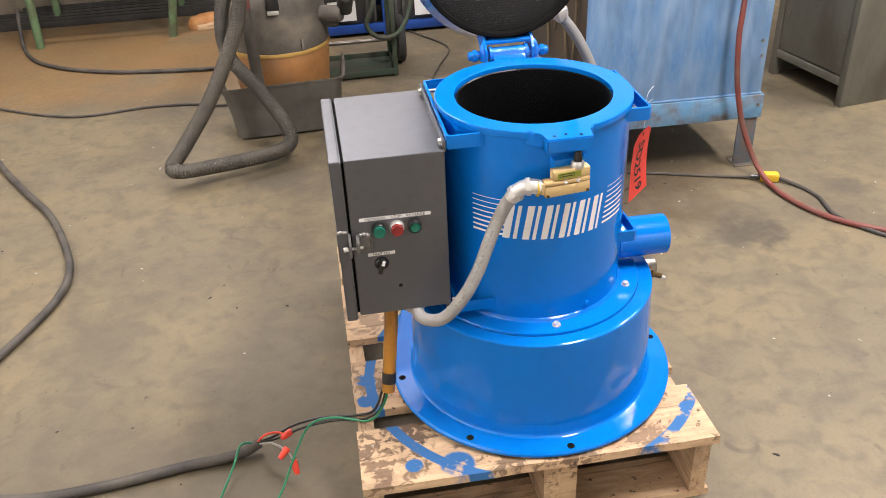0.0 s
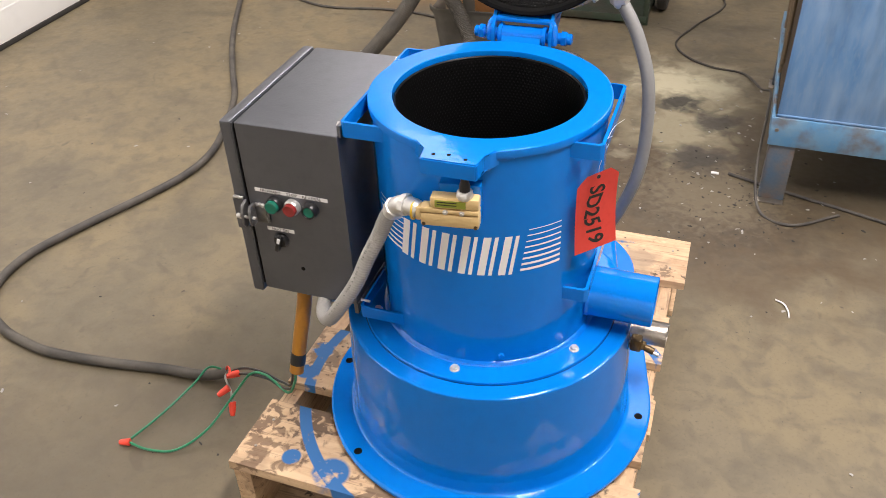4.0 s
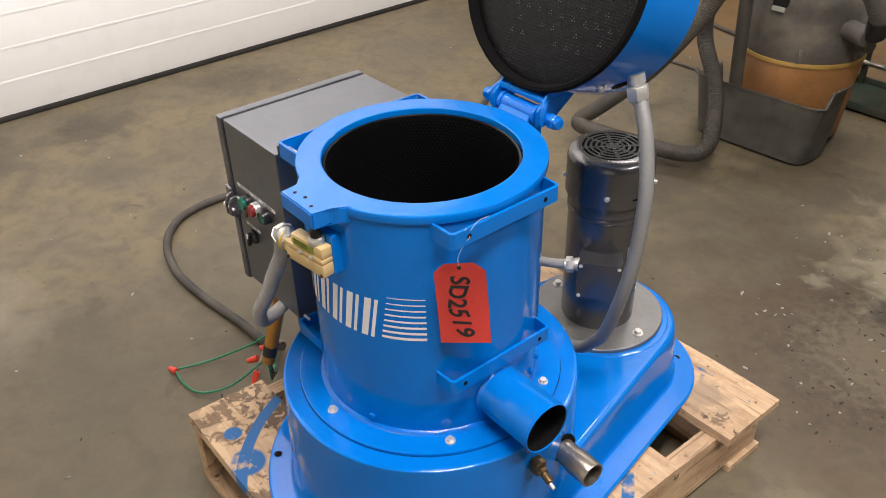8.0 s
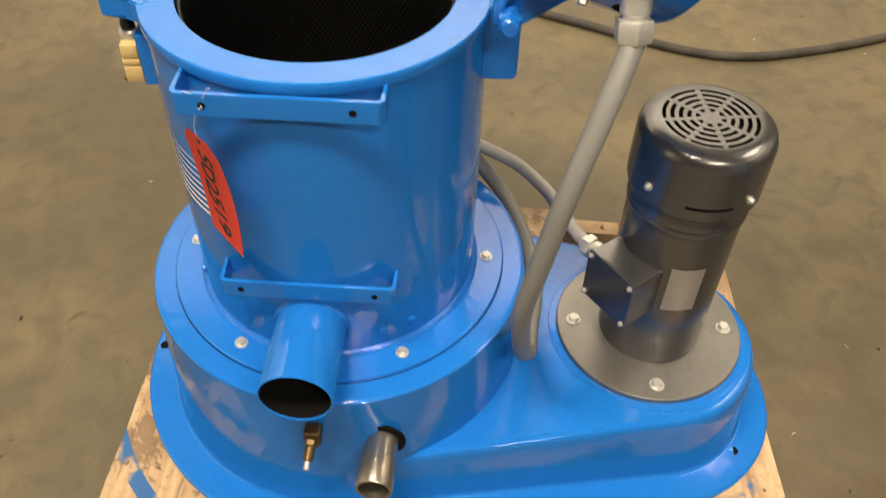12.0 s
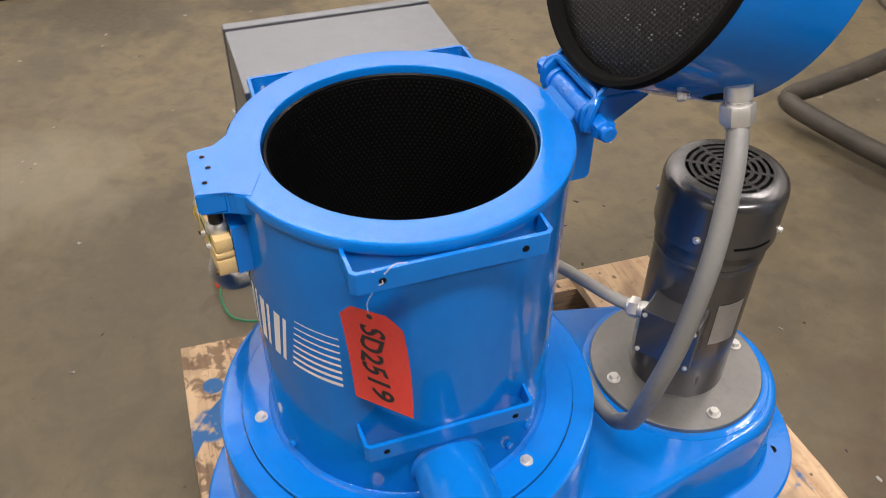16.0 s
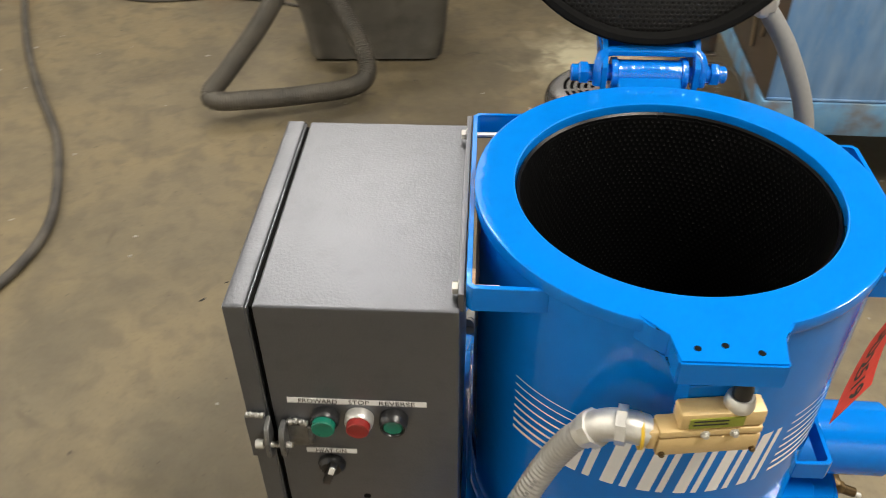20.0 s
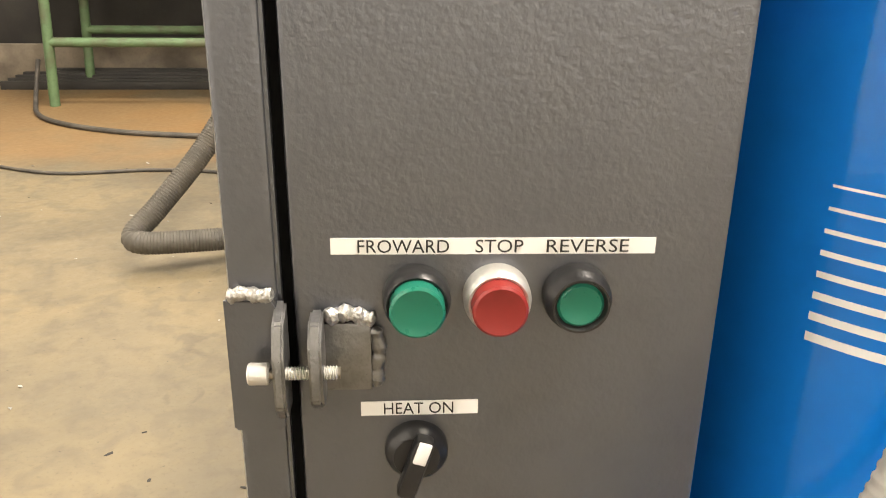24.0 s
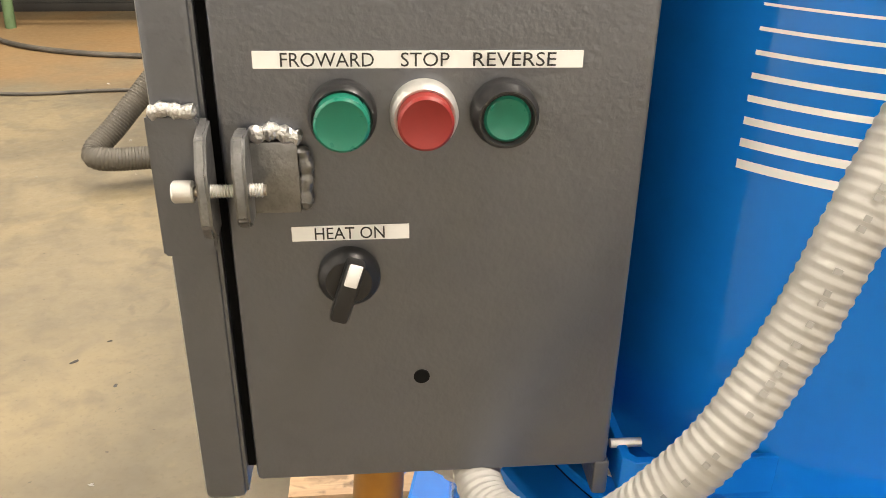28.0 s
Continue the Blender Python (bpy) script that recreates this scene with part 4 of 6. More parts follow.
part("lid_conduit", tube([(0.163, 0.3465, 0.980), (0.201, 0.325, 0.925), (0.235, 0.297, 0.841), (0.2445, 0.276, 0.730), (0.2345, 0.265, 0.636), (0.196, 0.276, 0.521), (0.163, 0.286, 0.472), (0.126, 0.294, 0.430), (0.06, 0.300, 0.404), (-0.02, 0.309, 0.398), (-0.11, 0.296, 0.415), (-0.185, 0.250, 0.465), (-0.212, 0.165, 0.56)], 0.0128, 16), M_CONDUIT2, dryer, "smooth grey flexible conduit")

# hinge
hinge = part("hinge", rod((-0.094, 0.226, 0.944), (0.094, 0.226, 0.944), 0.0105, 20, 0.002), M_BLUE_ROUGH, dryer)
part("sleeve", rod((-0.040, 0.226, 0.944), (0.040, 0.226, 0.944), 0.0165, 24, 0.002), M_BLUE_ROUGH, hinge)
for sx in (-1, 1):
    part("collar", rod((sx * 0.038, 0.226, 0.944), (sx * 0.046, 0.226, 0.944), 0.0195, 24, 0.001), M_BLUE_ROUGH, hinge)
    part("nut", moved(lathe([(0, 0), (0.0145, 0), (0.0145, 0.009), (0.012, 0.011), (0, 0.011)], 6), Matrix.Translation((sx * 0.074, 0.226, 0.944)) @ pose(0, 0, 0, 0, 90 * sx, 0)), M_BLUE_ROUGH, hinge, smooth=20)
    part("strap", tube([(sx * 0.062, 0.214, 0.935), (sx * 0.062, 0.214, 0.948), (sx * 0.0615, 0.218, 0.962), (sx * 0.056, 0.225, 0.9705), (sx * 0.040, 0.230, 0.9725), (0, 0.231, 0.9725)], 0.0062, 10, 6), M_BLUE_ROUGH, hinge)
    part("lid_arm", moved(prism([(0.208, 0.930), (0.240, 0.930), (0.300, 0.972), (0.345, 1.000), (0.345, 1.022), (0.232, 0.985), (0.208, 0.960)], -0.0035, 0.0035, 0.001, 1), Matrix(((0, 0, 1, sx * 0.055), (1, 0, 0, 0), (0, 1, 0, 0), (0, 0, 0, 1)))), M_BLUE, hinge)
part("hinge_plate", moved(prism([(0.196, 0.842), (0.236, 0.842), (0.241, 0.848), (0.241, 0.944), (0.236, 0.952), (0.215, 0.952), (0.196, 0.930)], -0.038, 0.038, 0.002, 1), Matrix(((0, 0, 1, 0.0), (1, 0, 0, 0), (0, 1, 0, 0), (0, 0, 0, 1)))), M_BLUE, hinge)
part("saddle", box(-0.06, 0.06, 0.222, 0.300, 0.968, 0.976, 0.002), M_BLUE, hinge)

# drive motor on its plate
MX = -0.008
part("pedestal", lathe([(0.12, 0.30), (0.173, 0.318), (0.170, 0.328), (0.164, 0.3345), (0.155, 0.336), (0.0, 0.336)], 90), M_BLUE, dryer, m=pose(MX, MD, 0))
plate = part("motor_plate", lathe([(0, 0.334), (0.150, 0.334), (0.1515, 0.336), (0.1515, 0.3445), (0.150, 0.346), (0, 0.346)], 90), M_PLATE, dryer, "bare grey steel motor plate", m=pose(MX, MD, 0))
for k in range(4):
    a = radians(90 * k)
    part("bolt", moved(hexbolt(0.0085, 0.008, 0.012), Matrix.Translation((0.124 * math.cos(a), 0.124 * math.sin(a), 0.346)) @ pose(0, 0, 0, 0, 0, 23 * k)), M_ZINC, plate, "zinc hexagon bolt", 30)
motor = part("motor", lathe([(0, 0.346), (0.0815, 0.346), (0.0825, 0.350), (0.0825, 0.625), (0.0845, 0.627), (0.0855, 0.630), (0.0855, 0.634), (0.0835, 0.637), (0.0835, 0.6385), (0.0855, 0.640), (0.0855, 0.645), (0.0835, 0.648), (0.0825, 0.672)], 80), M_MOTOR, dryer, "dark grey metallic electric motor", m=pose(MX, MD, 0))
cap = part("fan_cover", lathe([(0.0825, 0.668), (0.0915, 0.668), (0.0925, 0.671), (0.0925, 0.748), (0.0895, 0.759), (0.083, 0.766), (0.072, 0.7695), (0.0635, 0.770), (0.0635, 0.765)], 80), M_MOTOR, motor)
part("fan_recess", lathe([(0, 0.765), (0.065, 0.765)], 60), M_DARK, cap, "dark space under the fan grille")
for r0, r1 in ((0.0, 0.014), (0.020, 0.0255), (0.031, 0.0365), (0.042, 0.0475), (0.053, 0.0585)):
    part("grille_ring", lathe([(max(r0, 0.0005), 0.7655), (max(r0, 0.0005), 0.770), (r1, 0.770), (r1, 0.7655)], 60), M_MOTOR, cap)
for k in range(8):
    part("grille_spoke", box(0.008, 0.0645, -0.0034, 0.0034, 0.7657, 0.7697), M_MOTOR, cap, m=pose(0, 0, 0, 0, 0, 45 * k + 8))
for a in (-52, 38, 128, 218):
    part("screw", moved(hexbolt(0.0045, 0.005, 0.006), Matrix.Translation((0.0920 * math.cos(radians(a)), 0.0920 * math.sin(radians(a)), 0.695)) @ pose(0, 0, 0, 0, 90, a)), M_ZINC, cap, "bright zinc screw", 30)
for a0, a1 in ((-18, 22), (70, 110), (160, 200)):
    bm = bmesh.new()
    ring_v = [[bm.verts.new((0.0928 * math.cos(radians(a0 + (a1 - a0) * k / 12)), 0.0928 * math.sin(radians(a0 + (a1 - a0) * k / 12)), z)) for z in (0.686, 0.691)] for k in range(13)]
    for p, q in zip(ring_v, ring_v[1:]):
        bm.faces.new((p[0], q[0], q[1], p[1]))
    part("vent_slot", bm, M_DARK, cap, "dark vent slot")
bm = bmesh.new()
ring_v = [[bm.verts.new((0.0832 * math.cos(radians(-12 + 34 * k / 8)), 0.0832 * math.sin(radians(-12 + 34 * k / 8)), z)) for z in (0.478, 0.565)] for k in range(9)]
for p, q in zip(ring_v, ring_v[1:]):
    bm.faces.new((p[0], q[0], q[1], p[1]))
part("rating_plate", bm, M_GREYPLATE, motor, "worn bare foil rating plate")
JB = pose(0, 0, 0, 0, 0, -52)
jbox = part("junction_box", moved(box(0.066, 0.127, -0.045, 0.045, 0.468, 0.556, 0.003), JB), M_MOTOR, motor)
part("cover", moved(box(0.123, 0.129, -0.0465, 0.0465, 0.466, 0.558, 0.002), JB), M_MOTOR, jbox)
for y, z in ((-0.040, 0.474), (0.040, 0.474), (-0.040, 0.550), (0.040, 0.550)):
    part("screw", moved(moved(hexbolt(0.003, 0.003, 0.0042), Matrix.Translation((0.129, y, z)) @ pose(0, 0, 0, 0, 90, 0)), JB), M_ZINC, jbox, "small bright screw", 30)
fitting(dryer, (0.026, 0.392, 0.541), (0.000, 0.368, 0.537), 0.0145)
part("motor_conduit", tube([(0.008, 0.375, 0.538), (-0.03, 0.358, 0.531), (-0.089, 0.338, 0.522), (-0.145, 0.312, 0.518), (-0.19, 0.262, 0.53), (-0.214, 0.165, 0.56)], 0.0105, 14), M_CONDUIT, dryer, "pale grey flexible conduit")

# outlet, drain and valve
OUT = Vector((1.0, -0.012, -0.012)).normalized()
pipe = part("outlet_pipe", moved(lathe([(0.0475, 0.0), (0.0475, 0.1725), (0.0465, 0.1735), (0.0452, 0.1725), (0.0452, 0.0)], 56, True), Matrix.Translation((0.148, -0.0065, 0.5535)) @ OUT.to_track_quat("Z", "Y").to_matrix().to_4x4()), M_BLUE, dryer)
part("pipe_bore", moved(lathe([(0.0, 0.02), (0.0442, 0.02), (0.0446, 0.1705), (0.0451, 0.1712)], 48), Matrix.Translation((0.148, -0.0065, 0.5535)) @ OUT.to_track_quat("Z", "Y").to_matrix().to_4x4()), M_DARK, pipe, "black inside of the outlet")
part("saddle", moved(lathe([(0.046, 0.047), (0.0505, 0.052), (0.0482, 0.058)], 48), Matrix.Translation((0.148, -0.0065, 0.5535)) @ OUT.to_track_quat("Z", "Y").to_matrix().to_4x4()), M_BLUE_ROUGH, pipe)
drain = part("drain_pipe", moved(lathe([(0.0235, 0.0), (0.0235, 0.055), (0.0255, 0.056), (0.0255, 0.100), (0.0245, 0.1015), (0.0215, 0.101), (0.0215, 0.0)], 40, True), pose(0.250, 0.092, 0.392, 0, 90, -3)), M_STEEL, dryer, "bare steel drain pipe")
part("collar", moved(lathe([(0.024, 0.030), (0.033, 0.030), (0.033, 0.0345), (0.024, 0.0345)], 36), pose(0.239, 0.092, 0.392, 0, 90, -3)), M_DARK, drain, "dark hole round the drain")
valve = part("grease_valve", rod((0.268, 0.003, 0.440), (0.306, 0.001, 0.436), 0.0085, 12, 0.002), M_BRASS, dryer, "grimy brass valve")
part("elbow", box(0.286, 0.308, -0.011, 0.012, 0.421, 0.450, 0.004), M_BRASS, valve)
part("hexagon", rod((0.306, 0.0, 0.4335), (0.314, -0.001, 0.431), 0.0095, 6, 0.001), M_BRASS, valve)
part("nipple", rod((0.302, 0.000, 0.434), (0.332, -0.003, 0.424), 0.0072, 12, 0.001), M_BRASS, valve)
part("tip", rod((0.330, -0.003, 0.4215), (0.342, -0.004, 0.418), 0.0040, 12, 0.001), M_ZINC, valve, "bright steel tip")

# limit switch under the tab
SW = pose(0.003, -0.216, 0.0, 0, 0, 7)
switch = thing("limit_switch", "tan metal limit switch with olive label and black plunger", "switch", MACHINE)
part("mount", moved(box(-0.020, 0.046, -0.006, 0.022, 0.815, 0.885, 0.002), SW), M_BLUE, switch)
part("cover", moved(box(-0.046, 0.046, -0.028, -0.006, 0.819, 0.842, 0.0025), SW), M_TAN, switch)
part("body", moved(box(-0.046, 0.046, -0.028, -0.006, 0.8432, 0.852, 0.0025), SW), M_TAN, switch)
part("upper_body", moved(box(-0.030, 0.046, -0.027, -0.006, 0.8525, 0.872, 0.003), SW), M_TAN, switch)
part("boss", moved(box(-0.055, -0.045, -0.026, -0.008, 0.826, 0.850, 0.003), SW), M_TAN, switch)
part("label_plate", moved(box(-0.022, 0.026, -0.0283, -0.0268, 0.8555, 0.8675), SW), M_OLIVE, switch, "olive green maker's label")
for z in (0.8595, 0.8640):
    part("print_bar", moved(box(-0.019, 0.012, -0.0287, -0.0282, z, z + 0.0016), SW), M_INK, switch, "dark print")
for x in (-0.006, 0.020):
    part("screw", moved(moved(hexbolt(0.0030, 0.003, 0.0042), pose(x, -0.028, 0.8475, 90, 0, 0)), SW), M_ZINC, switch, smooth=30)
for x in (-0.041, 0.041):
    part("screw", moved(moved(hexbolt(0.0024, 0.002, 0.003), pose(x, -0.028, 0.823, 90, 0, 0)), SW), M_BRASS, switch, smooth=30)
part("collar", moved(lathe([(0, 0.870), (0.0125, 0.870), (0.0135, 0.873), (0.0125, 0.880), (0.010, 0.883), (0, 0.883)], 24), SW @ pose(0.023, -0.0165, 0)), M_ZINC, switch)
part("plunger", moved(lathe([(0, 0.882), (0.0085, 0.882), (0.0085, 0.892), (0.0065, 0.898), (0.0062, 0.904), (0, 0.905)], 20), SW @ pose(0.023, -0.0165, 0)), M_BLACK, switch, "black rubber plunger")
elbow = part("conduit_elbow", tube([(-0.048, -0.236, 0.838), (-0.062, -0.235, 0.842), (-0.078, -0.231, 0.839), (-0.091, -0.226, 0.828), (-0.100, -0.222, 0.814)], 0.0150, 18, 6), M_ZINC, switch, "zinc conduit elbow")
part("lock_ring", moved(lathe([(0.010, 0), (0.0172, 0), (0.0172, 0.003), (0.010, 0.003)], 24), pose(-0.052, -0.236, 0.838, 0, -90, 0)), M_YELLOW, switch, "yellow sealing ring")
for p, q in (((-0.064, -0.2345, 0.842), (-0.074, -0.232, 0.841)), ((-0.089, -0.227, 0.830), (-0.097, -0.2235, 0.819))):
    part("nut", moved(lathe([(0.010, 0), (0.0185, 0.001), (0.0185, 0.010), (0.010, 0.011)], 8), Matrix.Translation(p) @ (Vector(q) - Vector(p)).to_track_quat("Z", "Y").to_matrix().to_4x4()), M_ZINC, elbow, smooth=25)
hose_sw = part("switch_conduit", tube([(-0.097, -0.2235, 0.819), (-0.110, -0.220, 0.800), (-0.128, -0.217, 0.759), (-0.149, -0.226, 0.714), (-0.171, -0.234, 0.662), (-0.203, -0.240, 0.608), (-0.244, -0.221, 0.548), (-0.282, -0.174, 0.522), (-0.292, -0.125, 0.534)], 0.0129, 18, 10, 0.0054, 0.0007), M_CONDUIT, switch, "ribbed pale grey flexible conduit")

# worn print along the conduit
rnd = random.Random(5)
run = smooth_line([(-0.128, -0.217, 0.759), (-0.149, -0.226, 0.714), (-0.171, -0.234, 0.662), (-0.203, -0.240, 0.608), (-0.244, -0.221, 0.548)], 12)
for k in range(4, len(run) - 4):
    if rnd.random() < 0.35:
        continue
    d = (run[k + 1] - run[k - 1]).normalized()
    out = Vector((-0.35, -0.85, 0.4))
    out = (out - d * out.dot(d)).normalized()
    m = Matrix((d, out.cross(d), out)).transposed().to_4x4()
    m.translation = run[k] + out * 0.0135
    part("print_bar", moved(box(-0.0013, 0.0013, -0.0018 * rnd.uniform(0.4, 1), 0.0018, -0.0002, 0.0005), m), M_PRINT, hose_sw, smooth=0)

# red stock tag on a string
tag = thing("stock_tag", "red card stock tag hung by a white string", "tag", MACHINE)
TL, TR_, BR, BL = Vector((0.181, -0.128, 0.864)), Vector((0.238, -0.075, 0.874)), Vector((0.243, -0.065, 0.718)), Vector((0.183, -0.117, 0.709))


def tag_point(u, v):
    """A place on the hanging card, u across, v down, with a slight curl."""
    p = (TL * (1 - u) + TR_ * u) * (1 - v) + (BL * (1 - u) + BR * u) * v
    nrm = (TR_ - TL).cross(BL - TL).normalized()
    return p + nrm * (0.006 * math.sin(math.pi * v) * (0.4 + 0.6 * u))


bm = bmesh.new()
NU, NV = 10, 18
grid = []
for j in range(NV + 1):
    v = j / NV
    row = []
    for i in range(NU + 1):
        u = i / NU
        cut = 0.22 * max(0.0, 1 - v / 0.10)
        row.append(bm.verts.new(tag_point(cut + (1 - 2 * cut) * u, v)))
    grid.append(row)
for j in range(NV):
    for i in range(NU):
        bm.faces.new((grid[j][i], grid[j][i + 1], grid[j + 1][i + 1], grid[j + 1][i]))
bmesh.ops.solidify(bm, geom=bm.faces[:], thickness=0.0004)
card = part("card", bm, M_RED, tag)
txt = letters("SD2519", 0.050, 0.0, "LEFT", 0.0011, 0.12)
nrm = -(TR_ - TL).cross(BL - TL).normalized()
if nrm.x < 0:
    nrm = -nrm
for v in txt.verts:
    u_, v_ = 0.36 + (v.co.y) / 0.079, 0.15 + v.co.x / 0.158 * 0.755
    v.co = tag_point(0.14 + u_ * 0.80 + 0.05 * math.sin(v_ * 9) + 0.015 * math.sin(v_ * 31), v_) + nrm * 0.0007
part("number", txt, M_INK, card, "hand-lettered black number", 0)
part("eyelet", rod(tag_point(0.5, 0.055) + nrm * 0.0006, tag_point(0.5, 0.055) - nrm * 0.001, 0.0035, 14), M_INK, card, "punched hole")
part("string", tube([tag_point(0.5, 0.055), tag_point(0.5, 0.0) + Vector((0, 0, 0.012)), (0.2155, -0.092, 0.905), (0.2175, -0.086, 0.912), (0.213, -0.092, 0.922), (0.225, -0.098, 0.935)], 0.0004, 6, 6), M_WHITE, tag, "thin white string")
part("string", tube([(0.214, -0.088, 0.914), (0.222, -0.075, 0.936), (0.236, -0.066, 0.948)], 0.0004, 6, 6), M_WHITE, tag, "thin white string")

# ---------------------------------------------------------------- control box
cb = thing("control_box", "dark grey hammer-finish steel control box with push buttons", "control box", MACHINE)
FY = -0.1565
body = part("body", box(-0.4115, -0.216, FY, 0.172, 0.535, 0.899, 0.003), M_GREY, cb)
part("gasket", box(-0.4175, -0.411, -0.150, 0.168, 0.541, 0.893), M_DARK, cb, "black door seal")
cdoor = part("door", box(-0.4402, -0.4175, -0.158, 0.174, 0.524, 0.8995, 0.004), M_GREY, cb)
part("rim", box(-0.4185, -0.4165, -0.1555, 0.1715, 0.528, 0.896), M_GREY, cdoor)
part("hole", rod((-0.321, FY - 0.0006, 0.6005), (-0.321, FY + 0.004, 0.6005), 0.0042, 20), M_DARK, body, "empty drilled hole")
part("dent_lip", box(-0.2235, -0.2145, FY - 0.001, 0.0, 0.514, 0.538, 0.002), M_GREY, body)
for y in (-0.132, 0.135):
    part("mounting_bolt", moved(hexbolt(0.0065, 0.006, 0.008), pose(-0.217, y, 0.908, 0, -90, 0)), M_ZINC, cb, "bright mounting bolt", 30)
    part("bolt_shank", rod((-0.217, y, 0.908), (-0.180, y, 0.908), 0.0035, 10), M_ZINC, cb)
part("mounting_rail", box(-0.2185, -0.2125, -0.150, 0.165, 0.893, 0.916, 0.001), M_GREY, cb)
part("bolt_shank", rod((-0.212, -0.146, 0.5415), (-0.194, -0.146, 0.5415), 0.0028, 12), M_ZINC, cb, "threaded mounting stud")
ONF = Matrix(((1, 0, 0, 0), (0, 0, -1, 0), (0, 1, 0, 0), (0, 0, 0, 1)))


def on_face(x, z, out=0.0):
    """A pose on the button face: local z points out of it."""
    return Matrix.Translation((x, FY - out, z)) @ ONF


for name, x, cap_m, bez_m, lab, flush in (("push_button", -0.3561, M_GREENB, M_BLACK, "green push button in a black bezel", 0), ("push_button", -0.3201, M_REDB, M_ZINC, "red push button in a chrome bezel", 1), ("push_button", -0.2841, M_GREENB, M_BLACK, "green push button sunk in a black bezel", 2)):
    ring = [(0.0124, 0.0115), (0.0124, 0.008), (0, 0.008)] if flush < 2 else [(0.0128, 0.0150), (0.0118, 0.0150), (0.0108, 0.0125), (0, 0.0120)]
    bz = part(name, lathe([(0, 0.0), (0.0152, 0.0), (0.0152, 0.0070), (0.0146, 0.0100), (0.0134, 0.0118)] + ring, 48), bez_m, cb, lab, m=on_face(x, 0.7432))
    top = 0.0195 if flush < 2 else 0.0138
    rad = 0.0122 if flush < 2 else 0.0104
    part("cap", lathe([(0, 0.007), (rad, 0.007), (rad, top - 0.0010), (rad - 0.0012, top), (rad - 0.0030, top - 0.0004), (rad * 0.5, top - 0.0010), (0, top - 0.0012)], 48), cap_m, bz)
knob = part("selector_switch", lathe([(0, 0), (0.0152, 0), (0.0152, 0.004), (0.0138, 0.0065), (0.0118, 0.008), (0.0110, 0.0095), (0, 0.0098)], 48), M_BLACK, cb, "black selector switch with a white pointer", m=on_face(-0.3563, 0.6620))
part("lever", moved(box(-0.0046, 0.0046, -0.0188, 0.0140, 0.008, 0.0175, 0.0022), pose(0, 0, 0, 0, 0, -18)), M_BLACK, knob)
part("pointer", moved(box(-0.0032, 0.0032, 0.0022, 0.0142, 0.0166, 0.0182, 0.0008), pose(0, 0, 0, 0, 0, -18)), M_WHITE, knob, "white pointer mark")


def tape(x0, x1, z, words, tilt=0.0):
    """A white label strip with black capitals."""
    strip = part("label_strip", moved(box(0, x1 - x0, -0.0038, 0.0038, 0, 0.0004), on_face(x0, z) @ pose(0, 0, 0.0002, 0, 0, tilt)), M_WHITE, cb, "white label strip with black capitals", 0)
    for word, wx, width in words:
        t = letters(word, 0.0088, 0.00008)
        xs = [v.co.x for v in t.verts]
        k = width / (max(xs) - min(xs))
        bmesh.ops.transform(t, matrix=Matrix.Translation((wx - x0, -0.0003, 0.0007)) @ Matrix.Diagonal((k, 1, 1, 1)), verts=t.verts)
        part("lettering", moved(t, on_face(x0, z) @ pose(0, 0, 0.0002, 0, 0, tilt)), M_INK, strip, smooth=0)


tape(-0.3937, -0.2495, 0.7672, (("FROWARD", -0.3825, 0.0402), ("STOP", -0.3304, 0.0212), ("REVERSE", -0.2992, 0.0368)), -0.35)
tape(-0.3825, -0.3270, 0.6843, (("HEAT ON", -0.3723, 0.0330),), 0.3)


def lathe_x(x, half, r, y, z):
    """One V-shaped thread turn on a bolt along x."""
    return moved(lathe([(r - 0.0009, -half), (r, 0), (r - 0.0009, half)], 14), Matrix.Translation((x, y, z)) @ pose(0, 0, 0, 0, 90, 0))


# welded latch with its clamp bolt
latch = part("latch_plate", prism([(-0.4412, 0.0), (-0.4185, 0.0), (-0.4165, 0.004), (-0.4165, 0.062), (-0.4195, 0.068), (-0.4412, 0.068)], 0.0, 0.0035, 0.0012), M_GREY, cb, "welded latch with clamp bolt", m=on_face(0, 0.6770, 0.003))
EAR = Matrix(((0, 0, 1, 0), (-1, 0, 0, 0), (0, 1, 0, 0), (0, 0, 0, 1)))
part("latch_ear", moved(prism([(0, 0), (0.0150, 0), (0.0215, 0.009), (0.0215, 0.034), (0.0150, 0.048), (0, 0.053)], -0.0026, 0.0026, 0.0012), Matrix.Translation((-0.4165, FY - 0.002, 0.6900)) @ EAR), M_EAR, cb, "scuffed bare steel ear")
part("latch_ear", moved(prism([(0, 0), (0.0165, 0), (0.0215, 0.006), (0.0215, 0.032), (0.0150, 0.042), (0, 0.042)], -0.0030, 0.0030, 0.0012), Matrix.Translation((-0.4005, FY - 0.002, 0.6960)) @ EAR), M_EAR, cb, "scuffed bare steel ear")
part("latch_pad", box(-0.3990, -0.3765, FY - 0.0050, FY + 0.001, 0.6970, 0.7318, 0.0014), M_EAR, cb)
part("clamp_bolt", rod((-0.4250, FY - 0.0175, 0.7140), (-0.3900, FY - 0.0175, 0.7140), 0.0026, 14), M_STEEL, cb, "bare threaded clamp bolt")
part("bolt_head", rod((-0.4305, FY - 0.0175, 0.7140), (-0.4210, FY - 0.0175, 0.7140), 0.0050, 20, 0.0008), M_ZINC, cb, "knurled socket bolt head")
part("bolt_socket", rod((-0.43065, FY - 0.0175, 0.7140), (-0.4285, FY - 0.0175, 0.7140), 0.0025, 6), M_DARK, cb, "dark hexagon socket")
bm = bmesh.new()
